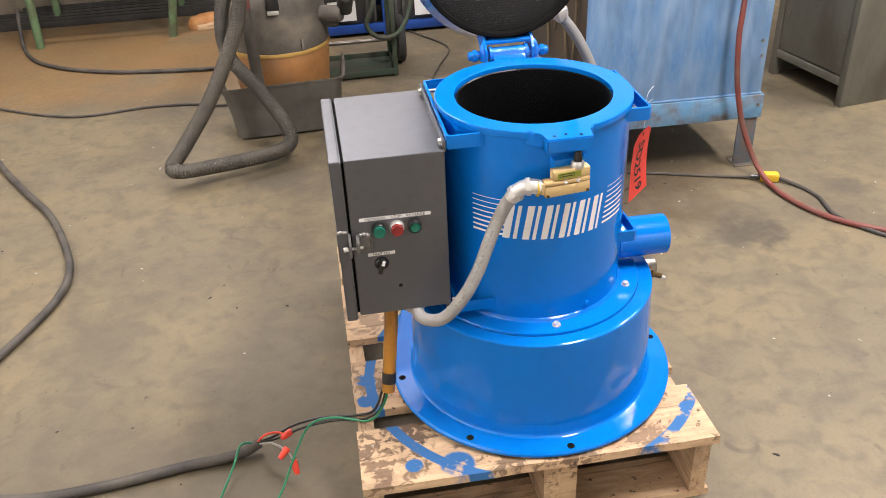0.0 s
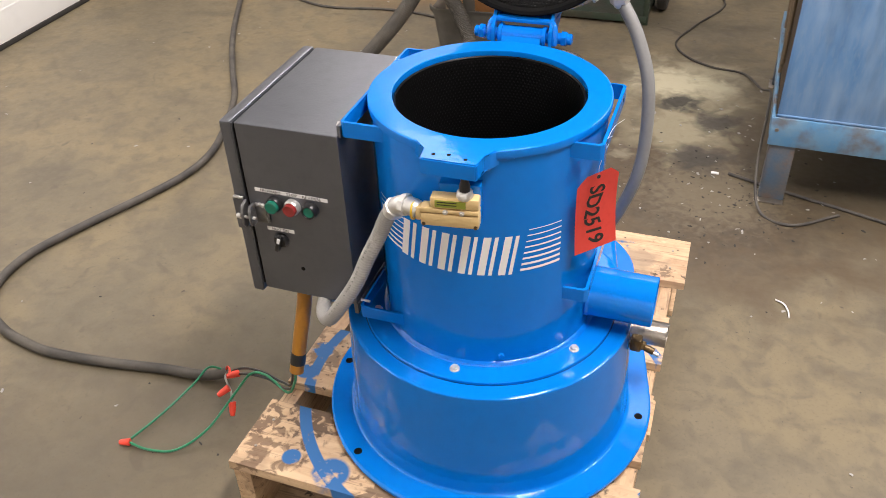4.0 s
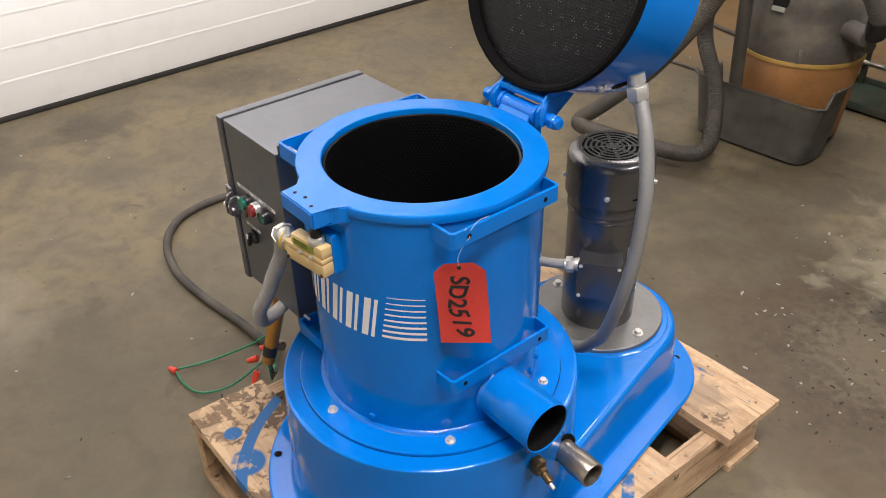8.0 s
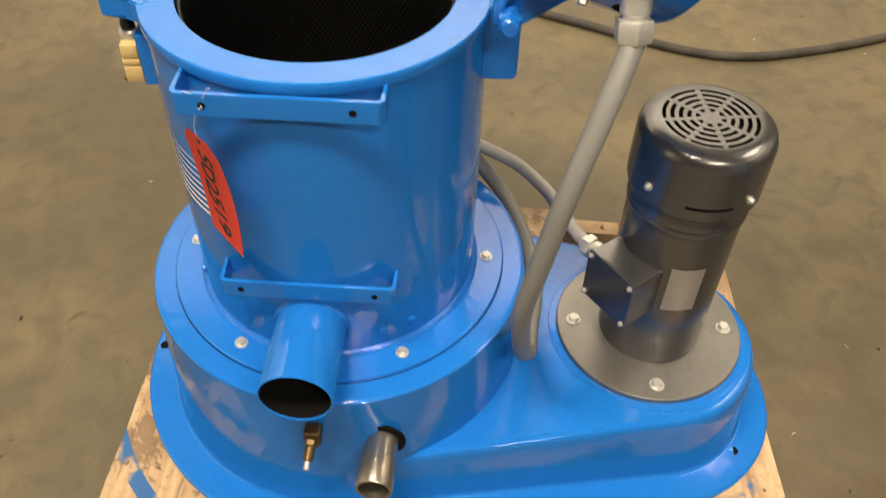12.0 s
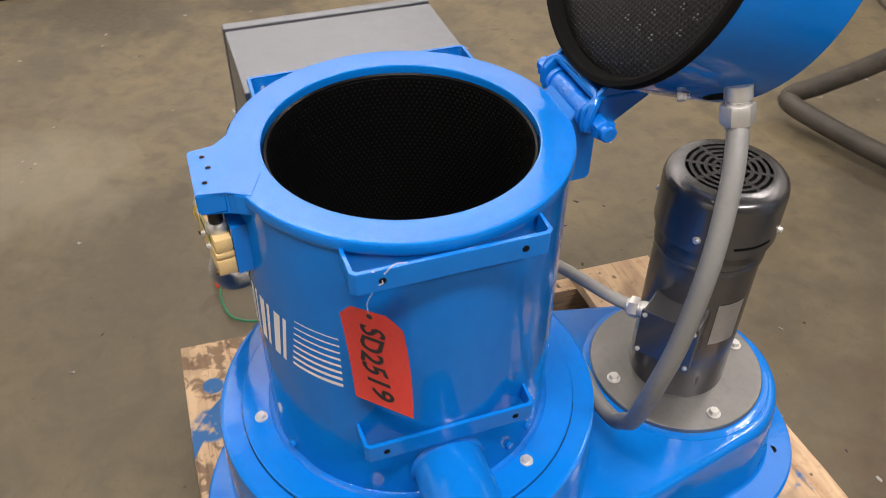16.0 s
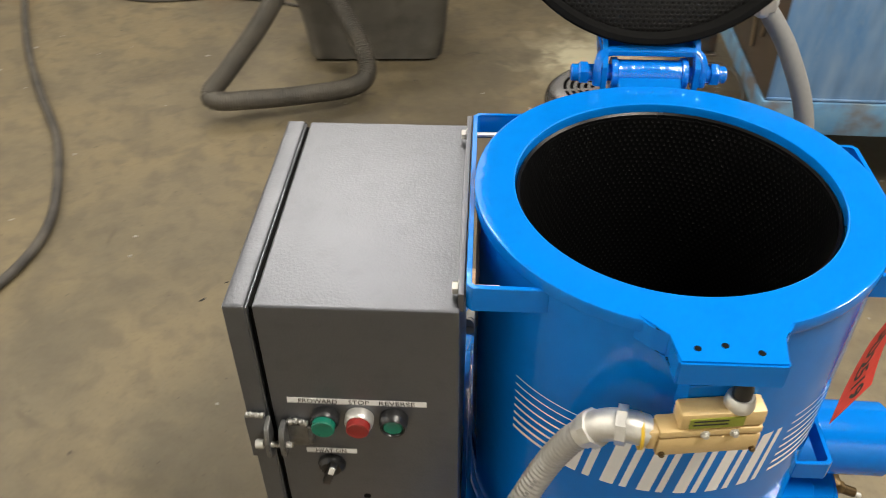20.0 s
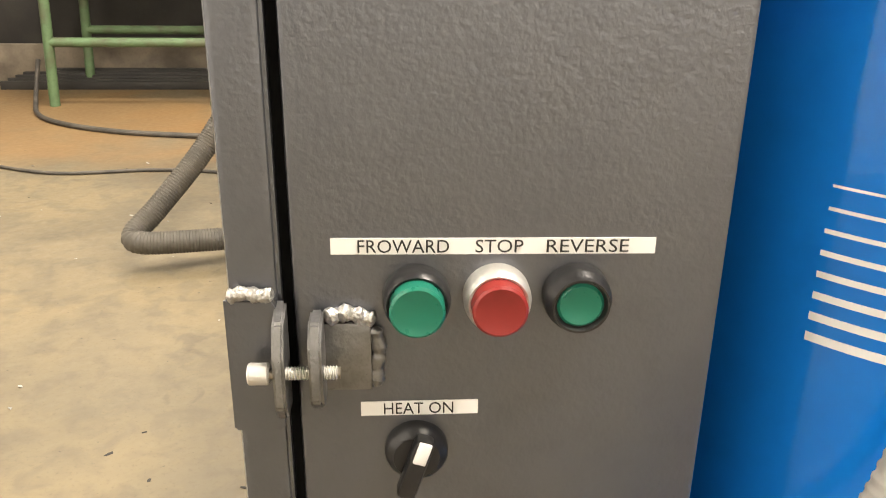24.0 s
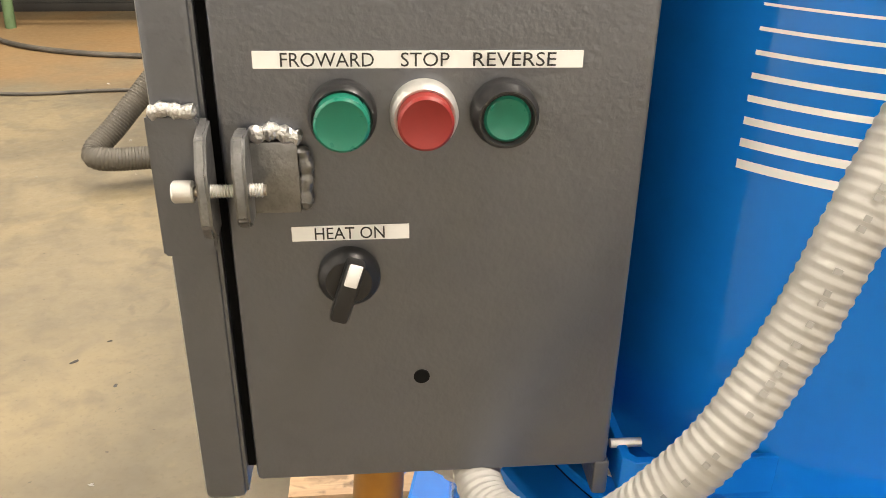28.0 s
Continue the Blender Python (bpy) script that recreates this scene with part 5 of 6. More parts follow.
for k in range(18):
    x = -0.4140 + 0.0013 * k
    join(bm, lathe_x(x, 0.0008, 0.0033, FY - 0.0175, 0.7140))
part("thread", bm, M_ZINC, cb)


def weld(points, r, seed):
    """One uneven bead: a ridge whose thickness wanders from puddle to puddle."""
    rnd = random.Random(seed)
    line = smooth_line(points, 14)
    bm = bmesh.new()
    rings, phase = [], rnd.uniform(0, 6)
    for k, p in enumerate(line):
        d = (line[min(k + 1, len(line) - 1)] - line[max(k - 1, 0)]).normalized()
        up = Vector((0, -1, 0))
        side = d.cross(up).normalized()
        end = min(1.0, 0.35 + 0.4 * min(k, len(line) - 1 - k))
        rad = r * end * (0.80 + 0.35 * abs(math.sin(phase + k * 0.42)) + rnd.uniform(-0.06, 0.06))
        mid = p + side * r * 0.16 * math.sin(phase + k * 0.37)
        rings.append([bm.verts.new(mid + rad * rnd.uniform(0.93, 1.08) * (math.cos(math.pi * i / 6) * side + 0.75 * math.sin(math.pi * i / 6) * up)) for i in range(12)])
    for a, b in zip(rings, rings[1:]):
        for i in range(12):
            bm.faces.new((a[i], a[(i + 1) % 12], b[(i + 1) % 12], b[i]))
    bm.faces.new(rings[0][::-1])
    bm.faces.new(rings[-1])
    return bm


part("weld_bead", weld([(-0.4396, FY - 0.005, 0.7460), (-0.430, FY - 0.0055, 0.7472), (-0.4188, FY - 0.005, 0.7455)], 0.0033, 1), M_WELD, cb, "bright lumpy weld bead")
part("weld_bead", weld([(-0.3985, FY - 0.003, 0.7345), (-0.387, FY - 0.003, 0.7356), (-0.3745, FY - 0.003, 0.7325)], 0.0038, 2), M_WELD, cb, "bright lumpy weld bead")
part("weld_bead", weld([(-0.3745, FY - 0.0028, 0.7290), (-0.3735, FY - 0.0028, 0.7130), (-0.3752, FY - 0.0028, 0.6980)], 0.0032, 3), M_EAR, cb)
fitting(cb, (-0.292, -0.122, 0.536), (-0.292, -0.134, 0.510), 0.0175)
# amber supply pipe, taped and with loose conductors
sp = part("supply_pipe", tube([(-0.343, -0.126, 0.540), (-0.347, -0.133, 0.49), (-0.358, -0.152, 0.41), (-0.369, -0.171, 0.330)], 0.0150, 20, 6), M_AMBER, cb, "amber insulated supply lead")
part("tape_band", tube([(-0.3625, -0.1605, 0.376), (-0.366, -0.1665, 0.351)], 0.0162, 20, 2), M_BLACK, sp, "black tape band")


# ---------------------------------------------------------------- pallet
pallet = thing("pallet", "rough pine shipping pallet smeared with blue paint", "pallet")
rnd = random.Random(7)


def board(name, length, width, thick, m, seed, parent=None):
    """One rough-sawn board along x with slightly uneven edges and ends."""
    r = random.Random(seed)
    bm = bmesh.new()
    n = 9
    rings = []
    for i in range(n + 1):
        x = length * i / n
        e = [r.uniform(-1, 1) * 0.0018 for _ in range(4)]
        rings.append([bm.verts.new((x, e[0], 0)), bm.verts.new((x, width + e[1], 0)), bm.verts.new((x, width + e[1] - 0.002, thick + e[2] * 0.4)), bm.verts.new((x, e[0] + 0.002, thick + e[3] * 0.4))])
    for a, b in zip(rings, rings[1:]):
        for k in range(4):
            bm.faces.new((a[k], b[k], b[(k + 1) % 4], a[(k + 1) % 4]))
    bm.faces.new(rings[0])
    bm.faces.new(rings[-1][::-1])
    return part(name, bm, M_WOOD, parent or pallet, smooth=25, m=m)


for k, (y0, y1, x0, x1) in enumerate(((-0.353, -0.162, -0.453, 0.352), (-0.102, 0.100, -0.446, 0.345), (0.196, 0.378, -0.448, 0.348), (0.522, 0.728, -0.445, 0.368))):
    t = 0.020
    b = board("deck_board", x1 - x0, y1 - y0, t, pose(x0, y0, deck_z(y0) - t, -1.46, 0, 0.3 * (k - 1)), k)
    for sx in (-0.42, -0.03, 0.325):
        for yy in (0.3, 0.7):
            part("nail", rod((sx - x0, (y1 - y0) * yy, t - 0.001), (sx - x0, (y1 - y0) * yy, t + 0.0012), 0.0032, 8), M_STEEL, b)
for k, sx in enumerate((-0.447, -0.052, 0.300)):
    bm = bmesh.new()
    za, zb = deck_z(-0.345) - 0.021, deck_z(0.715) - 0.021
    prof = [(-0.347, 0.019), (-0.347, za), (0.718, zb), (0.718, 0.019)]
    lo = [bm.verts.new((sx, y, z)) for y, z in prof]
    hi = [bm.verts.new((sx + 0.038, y, z)) for y, z in prof]
    bm.faces.new(lo)
    bm.faces.new(hi[::-1])
    for i in range(4):
        bm.faces.new((lo[i], hi[i], hi[(i + 1) % 4], lo[(i + 1) % 4]))
    moved(bm, Matrix(((0, 1, 0, 0), (1, 0, 0, 0), (0, 0, 1, 0), (0, 0, 0, 1))))
    part("stringer", bm, M_WOOD, pallet, m=Matrix(((0, 1, 0, 0), (1, 0, 0, 0), (0, 0, 1, 0), (0, 0, 0, 1))), smooth=25)
for k, (y0, y1) in enumerate(((-0.350, -0.225), (0.13, 0.25), (0.60, 0.722))):
    board("bottom_board", 0.80, y1 - y0, 0.018, pose(-0.45, y0, 0.0005, 0, 0, 0.2), 20 + k)
part("block", box(-0.02, 0.025, -0.345, -0.22, 0.019, 0.168, 0.002), M_WOOD, pallet)

# ---------------------------------------------------------------- supply cable and loose conductors
cable = thing("power_cable", "thick black rubber power cable coiled over the floor", "cable")
jacket = [(-0.70, 0.02, 0.03), (-0.76, 0.0, 0.018), (-0.89, -0.010, 0.014), (-1.06, -0.034, 0.014), (-1.22, -0.044, 0.014), (-1.31, -0.032, 0.014), (-1.40, -0.008, 0.014), (-1.495, 0.045, 0.014), (-1.572, 0.14, 0.014), (-1.592, 0.30, 0.014), (-1.53, 0.49, 0.014), (-1.45, 0.68, 0.014), (-1.39, 0.85, 0.014), (-1.378, 1.01, 0.014), (-1.425, 1.20, 0.014), (-1.54, 1.48, 0.014), (-1.70, 1.74, 0.014), (-1.87, 2.03, 0.014), (-2.03, 2.35, 0.014), (-2.25, 2.85, 0.014), (-2.4, 3.4, 0.014)]
part("jacket", tube(jacket, 0.0135, 14, 12), M_CABLE, cable)
part("black_wire", tube([(-0.71, 0.018, 0.032), (-0.66, -0.02, 0.08), (-0.60, -0.05, 0.135), (-0.53, -0.08, 0.172), (-0.45, -0.12, 0.20), (-0.405, -0.15, 0.235), (-0.378, -0.172, 0.32)], 0.0032, 8), M_BLACK, cable)
part("black_wire", tube([(-0.71, 0.022, 0.030), (-0.65, -0.04, 0.09), (-0.58, -0.07, 0.14), (-0.50, -0.10, 0.176), (-0.44, -0.135, 0.198), (-0.395, -0.160, 0.24), (-0.372, -0.176, 0.32)], 0.0032, 8), M_BLACK, cable)
part("red_wire", tube([(-0.71, 0.02, 0.03), (-0.68, -0.01, 0.08), (-0.645, -0.045, 0.115), (-0.628, -0.07, 0.128)], 0.0028, 8), M_REDW, cable, "red conductor")
part("white_wire", tube([(-0.70, 0.01, 0.035), (-0.66, -0.05, 0.085), (-0.625, -0.085, 0.085), (-0.612, -0.105, 0.07)], 0.0028, 8), M_CONDUIT, cable, "off-white conductor")
part("green_wire", tube([(-0.71, 0.02, 0.03), (-0.745, 0.0, 0.05), (-0.765, -0.05, 0.03), (-0.80, -0.15, 0.010), (-0.825, -0.245, 0.012)], 0.0030, 8), M_GREENW, cable, "green earth conductor")
part("green_wire", tube([(-0.823, -0.247, 0.012), (-0.765, -0.25, 0.008), (-0.70, -0.232, 0.010), (-0.65, -0.17, 0.03), (-0.60, -0.10, 0.10), (-0.56, -0.08, 0.155), (-0.50, -0.10, 0.185), (-0.42, -0.15, 0.205), (-0.385, -0.168, 0.26), (-0.368, -0.178, 0.32)], 0.0030, 8), M_GREENW, cable, "green earth conductor")
for p, q in (((-0.612, -0.055, 0.120), (-0.632, -0.078, 0.124)), ((-0.622, -0.092, 0.103), (-0.642, -0.112, 0.090)), ((-0.612, -0.104, 0.070), (-0.606, -0.122, 0.042)), ((-0.818, -0.246, 0.012), (-0.842, -0.254, 0.0115))):
    p, q = Vector(p), Vector(q)
    m = Matrix.Translation(p) @ (q - p).to_track_quat("Z", "Y").to_matrix().to_4x4()
    h = (q - p).length
    part("wire_nut", moved(lathe([(0, 0), (0.0085, 0), (0.0090, 0.003), (0.0075, h * 0.7), (0.0055, h), (0, h)], 14), m), M_REDW, cable, "red twist-on wire nut")

# ---------------------------------------------------------------- shop vacuum in its corner
vac = thing("shop_vacuum", "dusty orange and black drum shop vacuum", "vacuum cleaner", pose(-0.60, 2.36, 0) @ Matrix.Diagonal((1.14, 1.14, 1.0, 1)))
part("drum", lathe([(0, 0.03), (0.172, 0.03), (0.180, 0.04), (0.205, 0.355), (0.205, 0.36), (0, 0.362)], 64), M_ORANGE, vac)
part("band", lathe([(0.200, 0.352), (0.209, 0.354), (0.210, 0.362), (0.208, 0.370), (0.20, 0.372)], 64), M_BAND, vac, "faded yellow rim band")
part("upper_drum", lathe([(0, 0.368), (0.204, 0.368), (0.206, 0.374), (0.199, 0.56), (0.190, 0.60), (0.165, 0.628), (0.12, 0.640), (0, 0.642)], 64), M_DRUMTOP, vac)
head = part("motor_head", lathe([(0, 0.64), (0.125, 0.64), (0.135, 0.65), (0.135, 0.74), (0.125, 0.80), (0.09, 0.835), (0, 0.84)], 48), M_DRUMTOP, vac)
part("carry_handle", tube([(-0.08, -0.02, 0.81), (-0.06, -0.02, 0.865), (0.06, -0.02, 0.865), (0.08, -0.02, 0.81)], 0.013, 10, 8), M_DRUMTOP, head)
for a in (-125, -62, -10, 60, 150):
    part("clip", moved(box(-0.005, 0.005, -0.004, 0.008, 0.372, 0.425, 0.002), pose(0.204 * math.cos(radians(a)), 0.209 * math.sin(radians(a)), 0, 0, 0, a + 90)), M_DRUMTOP, vac)
part("latch", box(-0.025, 0.025, -0.208, -0.175, 0.565, 0.625, 0.006), M_BLACK, vac, "black latch")
part("latch_tab", box(-0.022, 0.022, -0.212, -0.200, 0.548, 0.566, 0.003), M_BEIGE, vac, "pale latch tab")
part("inlet", rod((0.17, -0.07, 0.50), (0.265, -0.11, 0.50), 0.036, 20, 0.004), M_DRUMTOP, vac)
part("inlet", rod((0.17, -0.02, 0.44), (0.25, -0.03, 0.44), 0.024, 16, 0.004), M_DRUMTOP, vac)
for a in (40, 130, 220, 310):
    part("caster", moved(lathe([(0, -0.012), (0.024, -0.012), (0.027, -0.006), (0.027, 0.006), (0.024, 0.012), (0, 0.012)], 20), pose(0.13 * math.cos(radians(a)), 0.13 * math.sin(radians(a)), 0.0275, 90, 0, a)), M_RUBBER, vac)

tub = thing("tub", "dusty dark grey plastic tub with a flared rim", "tub", pose(-0.595, 2.055, 0, 0, 0, 3) @ Matrix.Diagonal((1.2, 1.25, 1.04, 1)))


def tub_wall():
    """Front and two short side walls with rounded corners and a rolled rim, and a floor."""
    bm = bmesh.new()
    path = [(-0.235, 0.20), (-0.235, 0.06)] + [(-0.175 - 0.06 * math.cos(radians(t)), 0.06 - 0.06 * math.sin(radians(t))) for t in range(15, 91, 15)] + [(0.175 + 0.06 * math.sin(radians(t)), 0.06 - 0.06 * math.cos(radians(t))) for t in range(0, 76, 15)] + [(0.235, 0.06), (0.24, 0.14)]
    rows = []
    for i, (x, y) in enumerate(path):
        top = 0.245 + (0.055 * (i >= len(path) - 3)) - 0.03 * (i <= 1)
        col = []
        for f, z in ((0.86, 0.012), (0.90, 0.10), (0.97, top - 0.02), (1.0, top - 0.006), (1.025, top), (1.015, top + 0.004), (0.985, top), (0.96, top - 0.02), (0.88, 0.10), (0.84, 0.02)):
            col.append(bm.verts.new((x * f, 0.10 + (y - 0.10) * f, z)))
        rows.append(col)
    for a, b in zip(rows, rows[1:]):
        for k in range(9):
            bm.faces.new((a[k], b[k], b[k + 1], a[k + 1]))
    for col in (rows[0], rows[-1]):
        bm.faces.new(col)
    return bm


part("wall", tub_wall(), M_TUB, tub, smooth=50)
part("bottom", box(-0.185, 0.185, 0.025, 0.17, 0.003, 0.02, 0.006), M_TUB, tub)

hose = thing("vacuum_hose", "ribbed dusty grey vacuum hose hanging just above the floor", "hose")
part("hose", tube([(-0.60, 2.22, 0.83), (-0.63, 2.06, 0.92), (-0.665, 1.99, 0.88), (-0.70, 1.965, 0.74), (-0.757, 1.905, 0.555), (-0.885, 1.80, 0.325), (-1.015, 1.685, 0.165), (-1.070, 1.628, 0.108), (-1.045, 1.605, 0.090), (-0.92, 1.632, 0.084), (-0.77, 1.682, 0.078), (-0.645, 1.735, 0.076), (-0.590, 1.780, 0.098), (-0.608, 1.845, 0.165), (-0.706, 1.958, 0.285), (-0.805, 2.0, 0.42), (-0.815, 2.01, 0.56), (-0.765, 2.03, 0.70), (-0.62, 2.07, 0.775), (-0.44, 2.11, 0.765), (-0.31, 2.16, 0.68), (-0.275, 2.22, 0.575), (-0.285, 2.25, 0.51)], 0.0300, 16, 10, 0.0080, 0.0017), M_HOSE, hose)
part("cuff", tube([(-0.275, 2.22, 0.575), (-0.285, 2.25, 0.51)], 0.036, 18, 2), M_BLACK, hose, "black end cuff")
wand = thing("vacuum_wand", "grey plastic vacuum wand with a red sleeve", "vacuum wand")
part("tube", tube([(-0.70, 2.12, 0.05), (-0.712, 2.10, 0.42), (-0.722, 2.085, 0.78)], 0.026, 18, 4), M_HOSE, wand)
part("sleeve", tube([(-0.720, 2.087, 0.60), (-0.722, 2.085, 0.68)], 0.030, 18, 2), M_REDHOSE, wand, "red sleeve")
part("grip", tube([(-0.722, 2.085, 0.76), (-0.75, 2.05, 0.83), (-0.82, 2.0, 0.90)], 0.022, 14, 5), M_BLACK, wand, "black grip")
part("ferrule", tube([(-0.745, 2.056, 0.82), (-0.765, 2.04, 0.845)], 0.026, 14, 2), M_ZINC, wand, "bright metal ferrule")

# ---------------------------------------------------------------- blue tank on legs
tank = thing("steel_tank", "weathered blue painted steel tank on short legs", "tank", pose(0.915, 1.295, 0, 0, 0, -1.5))
part("front_panel", box(-0.36, 0.36, -0.004, 0.004, 0.29, 1.45, 0.001), M_TANKB, tank)
# left side coloured dark brown to stand for the shaded clutter there
part("side_panel", box(-0.362, -0.354, 0.0, 0.95, 0.29, 1.45, 0.001), M_TANKSIDE, tank, "dark brown side panel standing for shaded clutter")
for cy, sway, low in ((0.10, 0.02, 0.42), (0.24, -0.03, 0.36), (0.33, 0.05, 0.50), (0.52, -0.02, 0.40), (0.66, 0.03, 0.46)):
    part("loose_cord", tube([(-0.366, cy, 1.40), (-0.372, cy + sway, 1.05), (-0.376, cy - sway, 0.75), (-0.372, cy + sway * 1.5, low)], 0.006, 8), M_TANKCORD, tank, "dusty brown hanging cord")
part("side_panel", box(0.354, 0.362, 0.0, 0.95, 0.29, 1.45, 0.001), M_TANKB, tank)
part("back_panel", box(-0.36, 0.36, 0.946, 0.954, 0.29, 1.45, 0.001), M_TANKB, tank)
part("bottom", box(-0.355, 0.355, 0.004, 0.946, 0.285, 0.293), M_TANKB, tank)
part("skirt", box(-0.372, 0.372, -0.016, -0.006, 0.205, 0.300, 0.002), M_SKIRT, tank, "chipped lower rail")
part("skirt", box(-0.374, -0.364, -0.014, 0.95, 0.240, 0.300, 0.002), M_SKIRT, tank, "chipped lower rail")
part("skirt", box(0.364, 0.374, -0.014, 0.95, 0.240, 0.300, 0.002), M_SKIRT, tank, "chipped lower rail")
part("seam", box(-0.362, 0.362, -0.0075, -0.003, 0.302, 0.308, 0.001), M_TANKB, tank)
for lx, s in ((-0.36, 1), (0.36, -1)):
    for ly in (-0.004, 0.90):
        leg = part("leg", box(lx - (0.0 if s > 0 else 0.075), lx + (0.075 if s > 0 else 0.0), ly - 0.004, ly + 0.004, 0.004, 0.22, 0.001), M_TANKLEG, tank)
        part("flange", box(lx - 0.004, lx + 0.004, ly, ly + 0.07, 0.004, 0.22, 0.001), M_TANKLEG, leg)
        part("foot", box(lx - 0.045 + 0.03 * s, lx + 0.045 + 0.03 * s, ly - 0.03, ly + 0.05, 0.0, 0.005, 0.001), M_STEEL, leg, "rusty foot plate")
for bx, bz in ((-0.352, 0.26), (0.352, 0.26), (0.33, 0.52), (0.335, 0.46)):
    part("rivet", rod((bx, -0.0165, bz), (bx, -0.0195, bz), 0.006, 10), M_STEEL, tank)

# ---------------------------------------------------------------- steel cabinet
cab = thing("steel_cabinet", "olive grey steel cabinet with an open toe space", "cabinet", pose(1.95, 1.72, 0, 0, 0, 8))
part("side_panel", box(0.0, 0.75, -0.006, 0.006, 0.0, 1.3, 0.002), M_CAB, cab)
part("side_panel", box(0.0, 0.75, 0.514, 0.526, 0.0, 1.3, 0.002), M_CAB, cab)
part("top", box(0.0, 0.75, 0.0, 0.52, 1.29, 1.32, 0.003), M_CAB, cab)
part("back", box(0.735, 0.75, 0.0, 0.52, 0.0, 1.3), M_CAB, cab)
part("post", box(-0.012, 0.03, -0.008, 0.030, 0.0, 1.3, 0.002), M_CAB, cab)
part("post", box(-0.012, 0.03, 0.490, 0.528, 0.0, 1.3, 0.002), M_CAB, cab)
part("rail", box(-0.010, 0.02, 0.028, 0.492, 0.095, 0.135, 0.002), M_CAB, cab)
part("shelf", box(0.02, 0.74, 0.006, 0.514, 0.11, 0.12), M_CAB, cab)
cdr = part("door", box(-0.006, 0.006, 0.034, 0.486, 0.142, 1.28, 0.002), M_CAB, cab)
for z in (0.20, 0.34, 1.1):
    part("rivet", rod((-0.006, 0.06, z), (-0.0095, 0.06, z), 0.006, 10), M_STEEL, cdr)
part("rivet", rod((-0.006, 0.45, 0.33), (-0.0095, 0.45, 0.33), 0.006, 10), M_STEEL, cdr)

# ---------------------------------------------------------------- red hose, extension lead
red = thing("air_hose", "dull red rubber air hose hanging to the floor", "hose")
part("hose", tube([(1.16, 1.20, 3.95), (1.14, 1.20, 2.6), (1.12, 1.20, 1.4), (1.108, 1.20, 0.70), (1.106, 1.20, 0.58), (1.117, 1.20, 0.45), (1.137, 1.20, 0.336), (1.172, 1.195, 0.21), (1.215, 1.16, 0.09), (1.243, 1.09, 0.022), (1.257, 0.95, 0.011), (1.325, 0.775, 0.011), (1.461, 0.640, 0.011), (1.65, 0.56, 0.011), (1.95, 0.48, 0.011), (2.5, 0.45, 0.011)], 0.0105, 12, 10), M_REDHOSE, red)
ext = thing("extension_lead", "thin black extension lead with a yellow plug", "cable")
part("lead", tube([(0.45, 1.42, 0.006), (0.66, 1.34, 0.006), (0.84, 1.28, 0.006), (1.05, 1.20, 0.006), (1.22, 1.135, 0.010)], 0.0055, 8, 8), M_CABLE, ext)
plug = part("plug", moved(box(-0.038, 0.034, -0.019, 0.019, 0.0, 0.034, 0.007), pose(1.272, 1.110, 0.001, 0, 0, -18)), M_YELLOW, ext, "yellow moulded plug")
part("boot", tube([(1.205, 1.136, 0.016), (1.240, 1.121, 0.017)], 0.010, 10, 2), M_BLACK, plug, "black strain relief")
part("lead", tube([(1.303, 1.097, 0.014), (1.355, 1.02, 0.007), (1.375, 0.92, 0.007), (1.36, 0.80, 0.007), (1.40, 0.68, 0.007), (1.52, 0.56, 0.007), (1.9, 0.38, 0.007)], 0.0075, 8, 8), M_CABLE, ext)
thin = thing("floor_cable", "thin dark cable trailing across the concrete", "cable", group="floor cables")
part("lead", tube([(0.10, 3.6, 0.006), (0.20, 3.42, 0.006), (0.33, 3.12, 0.006), (0.22, 2.80, 0.006), (0.15, 2.57, 0.006), (0.20, 2.42, 0.006), (0.32, 2.32, 0.006), (0.46, 2.28, 0.006), (0.53, 2.05, 0.05), (0.545, 1.70, 0.20), (0.535, 1.45, 0.25), (0.53, 1.30, 0.10), (0.56, 1.20, 0.008), (0.66, 1.15, 0.006), (0.80, 1.25, 0.006)], 0.0048, 8, 8), M_CABLE, thin)
thin = thing("floor_cable", "thick dark cable trailing across the concrete", "cable", group="floor cables")
part("lead", tube([(-2.27, 4.1, 0.2), (-2.24, 3.92, 0.02), (-2.10, 3.60, 0.012), (-1.91, 3.40, 0.012), (-1.66, 3.26, 0.012), (-1.43, 3.19, 0.012), (-1.01, 3.12, 0.012), (-0.5, 3.1, 0.012)], 0.012, 10, 8), M_CABLE, thin)
thin = thing("floor_cable", "thin dark cable trailing across the concrete", "cable", group="floor cables")
part("lead", tube([(-2.7, 3.1, 0.007), (-2.35, 2.98, 0.007), (-2.09, 2.81, 0.007), (-1.85, 2.66, 0.007), (-1.62, 2.58, 0.007), (-1.32, 2.62, 0.007), (-1.1, 2.60, 0.007), (-0.92, 2.54, 0.007), (-0.7, 2.55, 0.02)], 0.0065, 8, 8), M_CABLE, thin)

# ---------------------------------------------------------------- trolley with a welding control
cart = thing("trolley", "dark green steel trolley with rubber wheels", "trolley", pose(-0.02, 2.74, 0))
for q in ((-0.62, 0.0, -0.004, 0.004, 0.012, 0.045), (-0.62, 0.0, 0.30, 0.308, 0.012, 0.045), (-0.004, 0.004, 0.0, 0.30, 0.012, 0.045), (-0.624, -0.616, 0.0, 0.30, 0.012, 0.045)):
    part("frame_rail", box(*q, 0.001), M_GREEND, cart)
part("deck", box(-0.616, -0.004, 0.004, 0.30, 0.012, 0.018), M_GREEND, cart)
